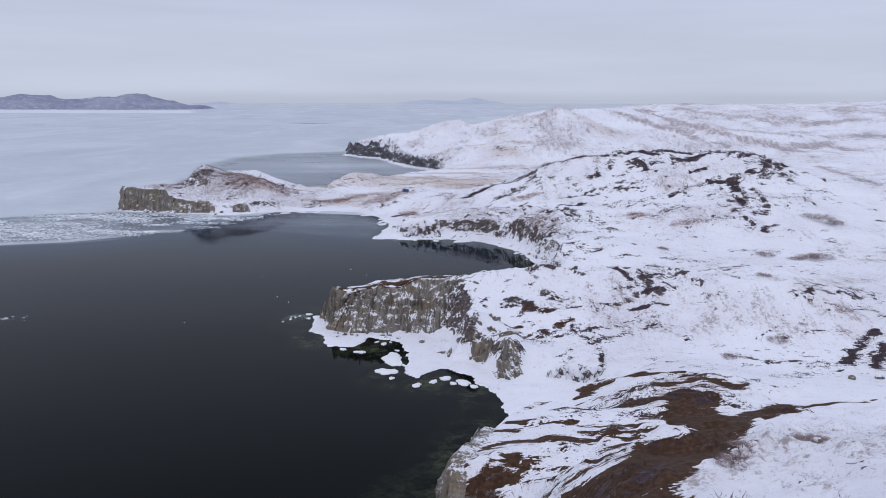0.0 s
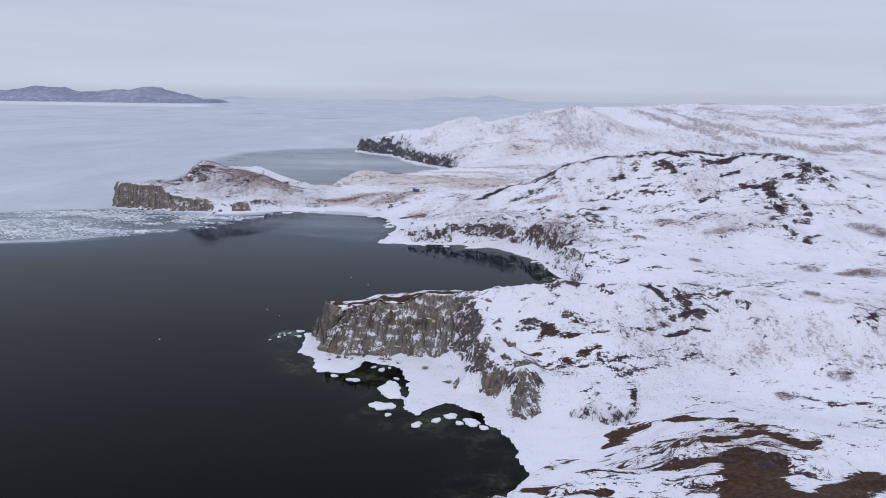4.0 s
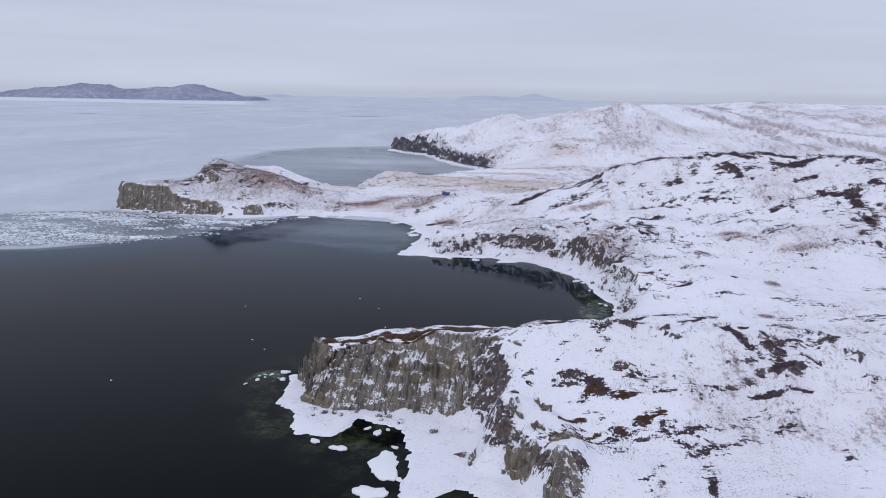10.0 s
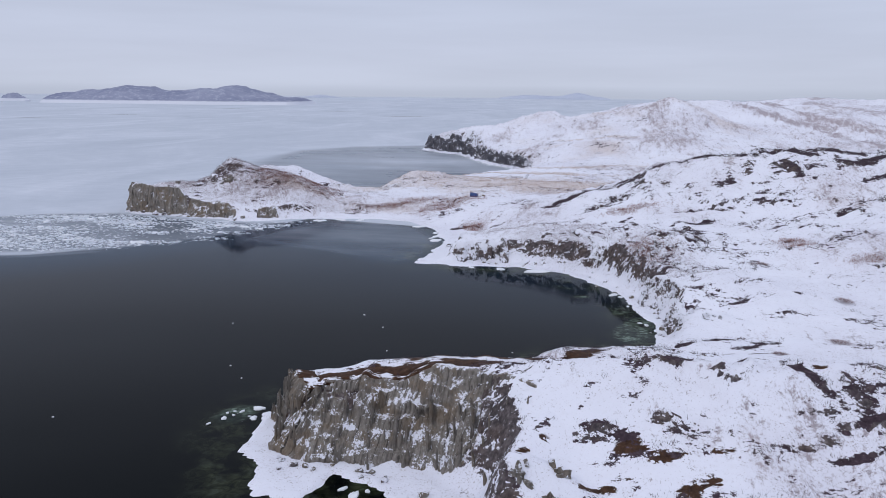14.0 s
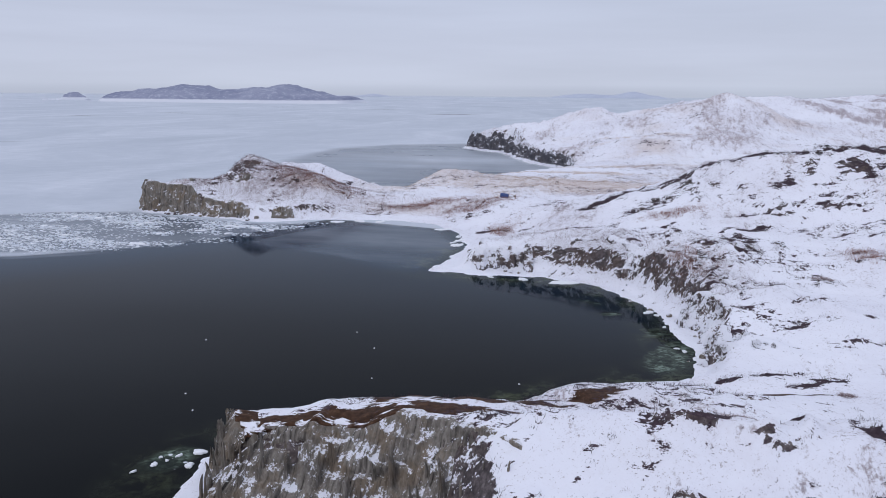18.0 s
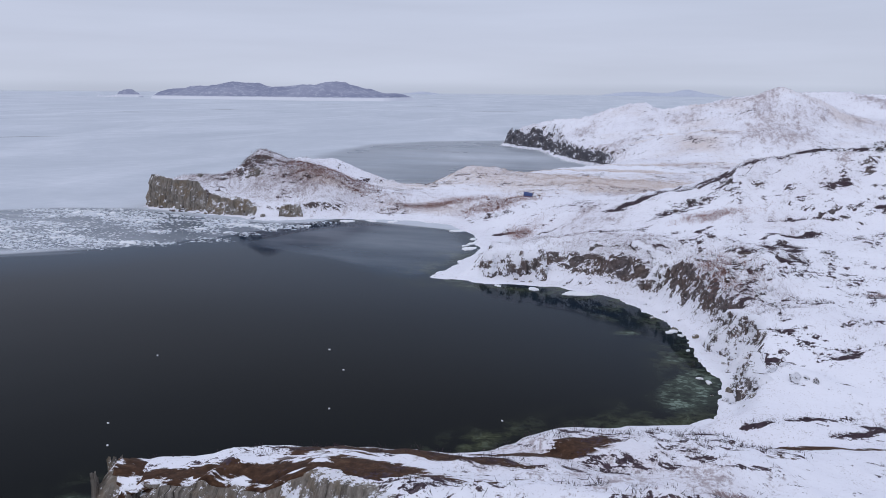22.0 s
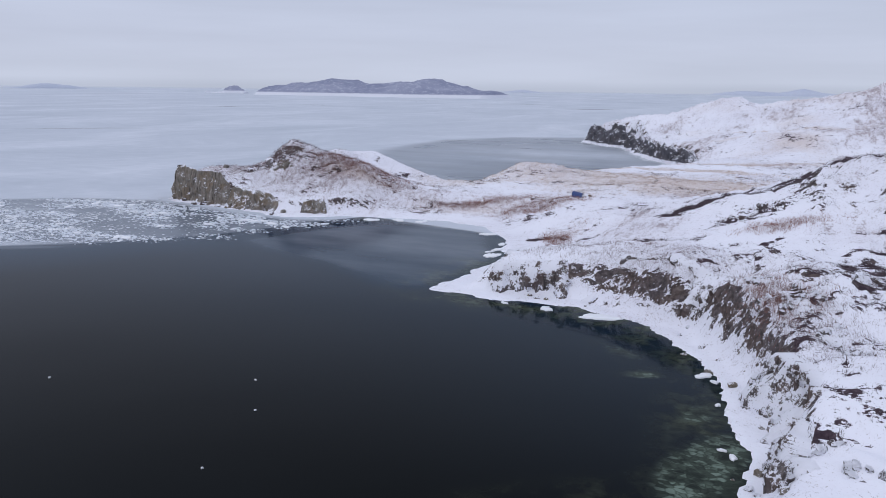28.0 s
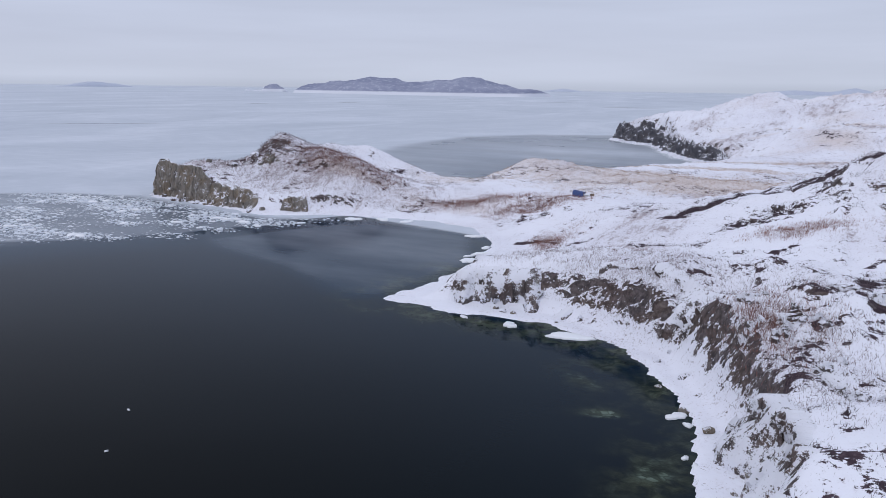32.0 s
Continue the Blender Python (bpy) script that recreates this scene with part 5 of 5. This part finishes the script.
# ---- ice along the shores ----
def floe_mesh(radius, seed, long=1.0, thick=0.32):
    r = random.Random(seed)
    bm = bmesh.new()
    n = 26
    ph = [r.uniform(0, 6.28) for _ in range(6)]
    ring = []
    for k in range(n):
        a = 2 * math.pi * k / n
        q = radius * (1 + 0.16 * math.sin(2 * a + ph[0]) + 0.11 * math.sin(3 * a + ph[1]) + 0.09 * math.sin(5 * a + ph[2]) + 0.07 * math.sin(7 * a + ph[3]) + 0.05 * math.sin(11 * a + ph[4]) + r.uniform(-0.05, 0.05))
        ring.append((q * math.cos(a) * long, q * math.sin(a)))
    low = [bm.verts.new((x * 0.97, y * 0.97, -0.25)) for x, y in ring]
    mid = [bm.verts.new((x, y, thick * 0.6)) for x, y in ring]
    top = [bm.verts.new((x * 0.9, y * 0.9, thick)) for x, y in ring]
    for a, b in ((low, mid), (mid, top)):
        for k in range(n):
            bm.faces.new((a[k], a[(k + 1) % n], b[(k + 1) % n], b[k]))
    bm.faces.new(top)
    for f in bm.faces:
        f.smooth = True
    me = bpy.data.meshes.new("ice_floe")
    bm.to_mesh(me)
    bm.free()
    me.materials.append(ICE)
    return me


FLOES = [floe_mesh(1.0, 40 + k, 1.0 + 0.12 * (k % 5)) for k in range(10)]
floe_rng = random.Random(5)


def floe(x, y, size, group, label="flat snow-covered ice floe on dark water", turn=None):
    ob = new("ice_floe", floe_rng.choice(FLOES))
    ob.matrix_basis = Matrix.Translation((x, y, 0)) @ Matrix.Rotation(floe_rng.uniform(0, 6.28) if turn is None else turn, 4, "Z") @ Matrix.Diagonal((size, size * floe_rng.uniform(0.65, 1), min(1, 0.5 + 0.3 * size), 1))
    return tagged(ob, label, "ice floe", group)


COVE = "ice floes in the rocky cove"
for fx, fy, fs in ((-6, 113, 3.0), (-6.5, 104.5, 2.0), (1, 96.5, 0.9), (11, 98.5, 1.5), (7, 101, 1.2), (4.5, 98.8, 1.0), (8.8, 98, 0.7), (-9.5, 124.5, 0.9), (-11.5, 126, 0.5),
                   (-5.6, 119.5, 0.6), (-14.5, 117.8, 1.1), (-4.8, 100.5, 0.6), (-3, 109, 0.5), (13.3, 96.4, 0.8), (-8, 126, 0.4), (-19, 119.8, 0.8), (-33.2, 146, 0.7), (-34, 150, 0.9), (-38, 145, 0.5), (-36.2, 148.3, 0.4), (-39.5, 142.5, 0.35), (-37, 146.5, 0.3), (-38.4, 147.2, 0.25)):
    floe(fx, fy, fs, COVE)
BAY_ICE = "ice floes along the bay shore"
for fx, fy, fs in ((-5, 265.6, 1.3), (6, 264.6, 2.6), (28.2, 241, 1.1), (33, 228.4, 0.6), (31.5, 230, 0.4), (35, 214, 0.5), (33.6, 215.5, 0.35),
                   (-72, 344, 1.8), (-80, 343.4, 2.2), (-88, 339.6, 2.0), (-34, 315, 1.6), (-33, 307, 2.2), (-35.4, 311, 1.0), (-45, 334, 1.6), (-36, 322, 1.2), (-14, 266, 0.6), (30, 239, 0.6), (9.5, 270, 1.2)):
    floe(fx, fy, fs, BAY_ICE)
for fx, fy in ((-32, 209), (-20, 184), (-48, 169), (-43, 163), (6, 188), (-25, 200), (-60, 196), (-66, 140)):
    floe(fx, fy, 0.14, "small ice lumps adrift in the bay", "small white lump of drifting ice")
# packed brash off the headland: the larger pieces one by one, the rest in one mesh
pack_rng = np.random.default_rng(3)


def pack_places(n, lo):
    xs_, ys_ = pack_rng.uniform(-250, -84, 60000), pack_rng.uniform(245, 345, 60000)
    d = signed_distance(PACK, xs_, ys_)
    off = signed_distance(SHORE, xs_, ys_)
    w = smooth(lo, lo + 12, d) * (off < -0.8) * smooth(-0.25, 0.5, fbm(xs_ / 14, ys_ / 6, 251, 3))
    keep = np.nonzero(pack_rng.random(60000) < w)[0][:n]
    return xs_[keep], ys_[keep]


for fx, fy in zip(*pack_places(130, 1.0)):
    floe(float(fx), float(fy), floe_rng.choice((0.4, 0.5, 0.6, 0.8, 1.0, 1.5)), "brash ice packed off the headland", "white plate of broken sea ice in the pack")
bx_, by_ = pack_places(6000, -2.0)
nb = len(bx_)
ang = pack_rng.uniform(0, 6.28, nb)[:, None] + np.arange(5)[None, :] * 1.2566
rad = (0.22 + 0.5 * pack_rng.random(nb) ** 3)[:, None] * pack_rng.uniform(0.75, 1.2, (nb, 5))
top_z = pack_rng.uniform(0.06, 0.2, nb)[:, None] * np.ones((1, 5))
co = np.stack([bx_[:, None] + rad * np.cos(ang), by_[:, None] + rad * np.sin(ang), top_z], -1)
low = np.stack([co[..., 0], co[..., 1], co[..., 2] * 0 - 0.1], -1)
allco = np.concatenate([co, low], 1).reshape(-1, 3)
base = np.arange(nb)[:, None] * 10
quads = np.concatenate([base + np.array([k, 5 + k, 5 + (k + 1) % 5, (k + 1) % 5]) for k in range(5)])
ob = mesh_from("brash_ice", allco, quads, BRASH_ICE, smooth_shade=False)
fans = np.concatenate([base + np.array([0, 1, 2]), base + np.array([0, 2, 3]), base + np.array([0, 3, 4])])
tops = mesh_from("brash_top", allco, fans, BRASH_ICE, smooth_shade=False)
bm = bmesh.new()
bm.from_mesh(ob.data)
bm.from_mesh(tops.data)
bm.to_mesh(ob.data)
bm.free()
bpy.data.objects.remove(tops)
tagged(ob, "small broken pieces of brash ice on the sea", "brash ice", kind="stuff")


# ---- boulders ----
def boulder_mesh(seed, material):
    r = random.Random(seed)
    bm = bmesh.new()
    bmesh.ops.create_icosphere(bm, subdivisions=2, radius=1)
    o = Vector((r.uniform(0, 50), r.uniform(0, 50), r.uniform(0, 50)))
    for v in bm.verts:
        d = v.co.normalized()
        q = 1 + 0.45 * noise.noise(d * 1.1 + o) + 0.22 * noise.noise(d * 2.7 + o)
        v.co = Vector((d.x * q, d.y * q * 0.8, d.z * q * 0.75))
    me = bpy.data.meshes.new("boulder")
    bm.to_mesh(me)
    bm.free()
    me.attributes.new("along", "FLOAT", "POINT").data.foreach_set("value", [2 * v.co.x + 1.3 * v.co.y for v in me.vertices])
    me.materials.append(material)
    return me


BOULDERS = [boulder_mesh(90 + k, DARK_ROCK) for k in range(6)] + [boulder_mesh(99 + k, CLIFF) for k in range(4)]
b_rng = random.Random(21)


def boulder(x, y, size, group, label, kinds=BOULDERS):
    ob = new("boulder", b_rng.choice(kinds))
    z = max(ground_at(x, y), -0.2)
    ob.matrix_basis = Matrix.Translation((x, y, z + 0.15 * size)) @ Matrix.Rotation(b_rng.uniform(0, 6.28), 4, "Z") @ Matrix.Diagonal((size, size * b_rng.uniform(0.8, 1.2), size * b_rng.uniform(0.8, 1.3), 1))
    return tagged(ob, label, "boulder", group)


for line, count, lo, hi, side in (([(39, 200), (38, 212), (39.5, 220), (36, 232), (32, 242)], 18, 0.3, 0.75, 1.6), ([(-24, 272), (-10, 272.5), (4, 270), (20, 260), (28, 249)], 9, 0.3, 0.7, 1.4),
                                  ([(-24, 284), (-20, 296), (-22, 312)], 16, 0.4, 1.2, 2.0), ([(-172, 342), (-150, 339), (-120, 336)], 18, 0.5, 1.2, 1.2), ([(-24, 131), (-12, 131), (0, 128)], 14, 0.3, 0.7, 1.6)):
    pts = np.array(line, float)
    for k in range(count):
        q = b_rng.random() * (len(line) - 1)
        i = int(q)
        p = pts[i] + (pts[i + 1] - pts[i]) * (q - i)
        boulder(p[0] + b_rng.gauss(0, side), p[1] + b_rng.gauss(0, side), b_rng.uniform(lo, hi), "boulders along the shore", "snow-capped dark boulder on the shore")
for bx0, by0, bs in ((50.5, 16.5, 0.6), (41, 12, 0.5), (96, 94, 0.9), (90, 93, 0.9), (122, 274, 2.2), (118, 270, 1.6), (153, 320, 2.6), (148, 324, 1.8), (-150, 357, 1.2), (-158, 353, 1.0), (-145, 362, 2.0), (30, 329, 1.3), (26, 324, 1.2)):
    boulder(bx0, by0, bs, "rocks on the snow slopes", "dark rock jutting out of the snow")

# ---- the blue shelter on the isthmus ----
TARP = plain("blue_tarpaulin", (0.03, 0.06, 0.19), 0.55, 0.3, 0.6, 0.4)
GREY_PAINT = plain("weathered_white_paint", (0.6, 0.61, 0.64), 0.6, 0.1, 0.8)
TIMBER = plain("grey_timber", (0.16, 0.12, 0.09), 0.85, 0.35, 0.5)
sx0, sy0 = -27.5, 368.0
sz0 = ground_at(sx0, sy0) - 0.1
shelter = tagged(new("shelter"), "small blue tarpaulin shelter with a white lean-to in snow", "shelter")
shelter.location = (sx0, sy0, sz0)
bm = bmesh.new()
ribs = []
for k in range(9):
    u = k / 8
    row = []
    for j in range(13):
        a = math.pi * j / 12
        w = 1.35 + 0.05 * math.sin(9 * u + j)
        row.append(bm.verts.new((-1.8 + 3.2 * u, w * math.cos(a), max(0, (2.3 - 0.5 * u) * math.sin(a) ** 0.7 + 0.06 * math.sin(5 * u + 2 * j)))))
    ribs.append(row)
for a, b in zip(ribs, ribs[1:]):
    for j in range(12):
        bm.faces.new((a[j], a[j + 1], b[j + 1], b[j]))
bm.faces.new(ribs[0])
bm.faces.new(list(reversed(ribs[-1])))
part("cover", bm, TARP, shelter, "faded blue tarpaulin cover")


def box(bm, x, y, z, sx, sy, sz):
    m = Matrix.Translation((x, y, z)) @ Matrix.Diagonal((sx, sy, sz, 1))
    made = bmesh.ops.create_cube(bm, size=1, matrix=m)
    bmesh.ops.bevel(bm, geom=list({e_ for v in made["verts"] for e_ in v.link_edges}), offset=min(sx, sy, sz) * 0.12, segments=1, affect="EDGES")


bm = bmesh.new()
box(bm, 2.2, 0, 0.55, 1.5, 1.6, 1.1)
part("lean_to", bm, GREY_PAINT, shelter, "low white lean-to")
bm = bmesh.new()
box(bm, 2.2, 0, 1.16, 1.8, 1.9, 0.12)
part("lean_to_roof", bm, ICE, shelter, "snow on the lean-to roof")
for px, py in ((-1.85, 0.9), (-1.85, -0.9), (1.45, 0.9), (1.45, -0.9)):
    bm = bmesh.new()
    box(bm, px, py, 1.0, 0.1, 0.1, 2.0)
    part("post", bm, TIMBER, shelter)
for nm, px, py, size, lab in (("timber_pile", -3.2, -0.6, (1.4, 0.8, 0.4), "pile of dark timber in the snow by the shelter"), ("crate", 3.9, -0.5, (1.0, 0.8, 0.5), "wooden crate standing in snow by the shelter")):
    th = tagged(new(nm), lab, nm.replace("_", " "))
    th.location = (sx0 + px, sy0 + py, ground_at(sx0 + px, sy0 + py) - 0.05)
    for k in range(4):
        bm = bmesh.new()
        box(bm, 0, (k - 1.5) * size[1] / 4, size[2] / 2 + 0.03 * (k % 2), size[0], size[1] / 4.6, size[2])
        part("board", bm, TIMBER, th)
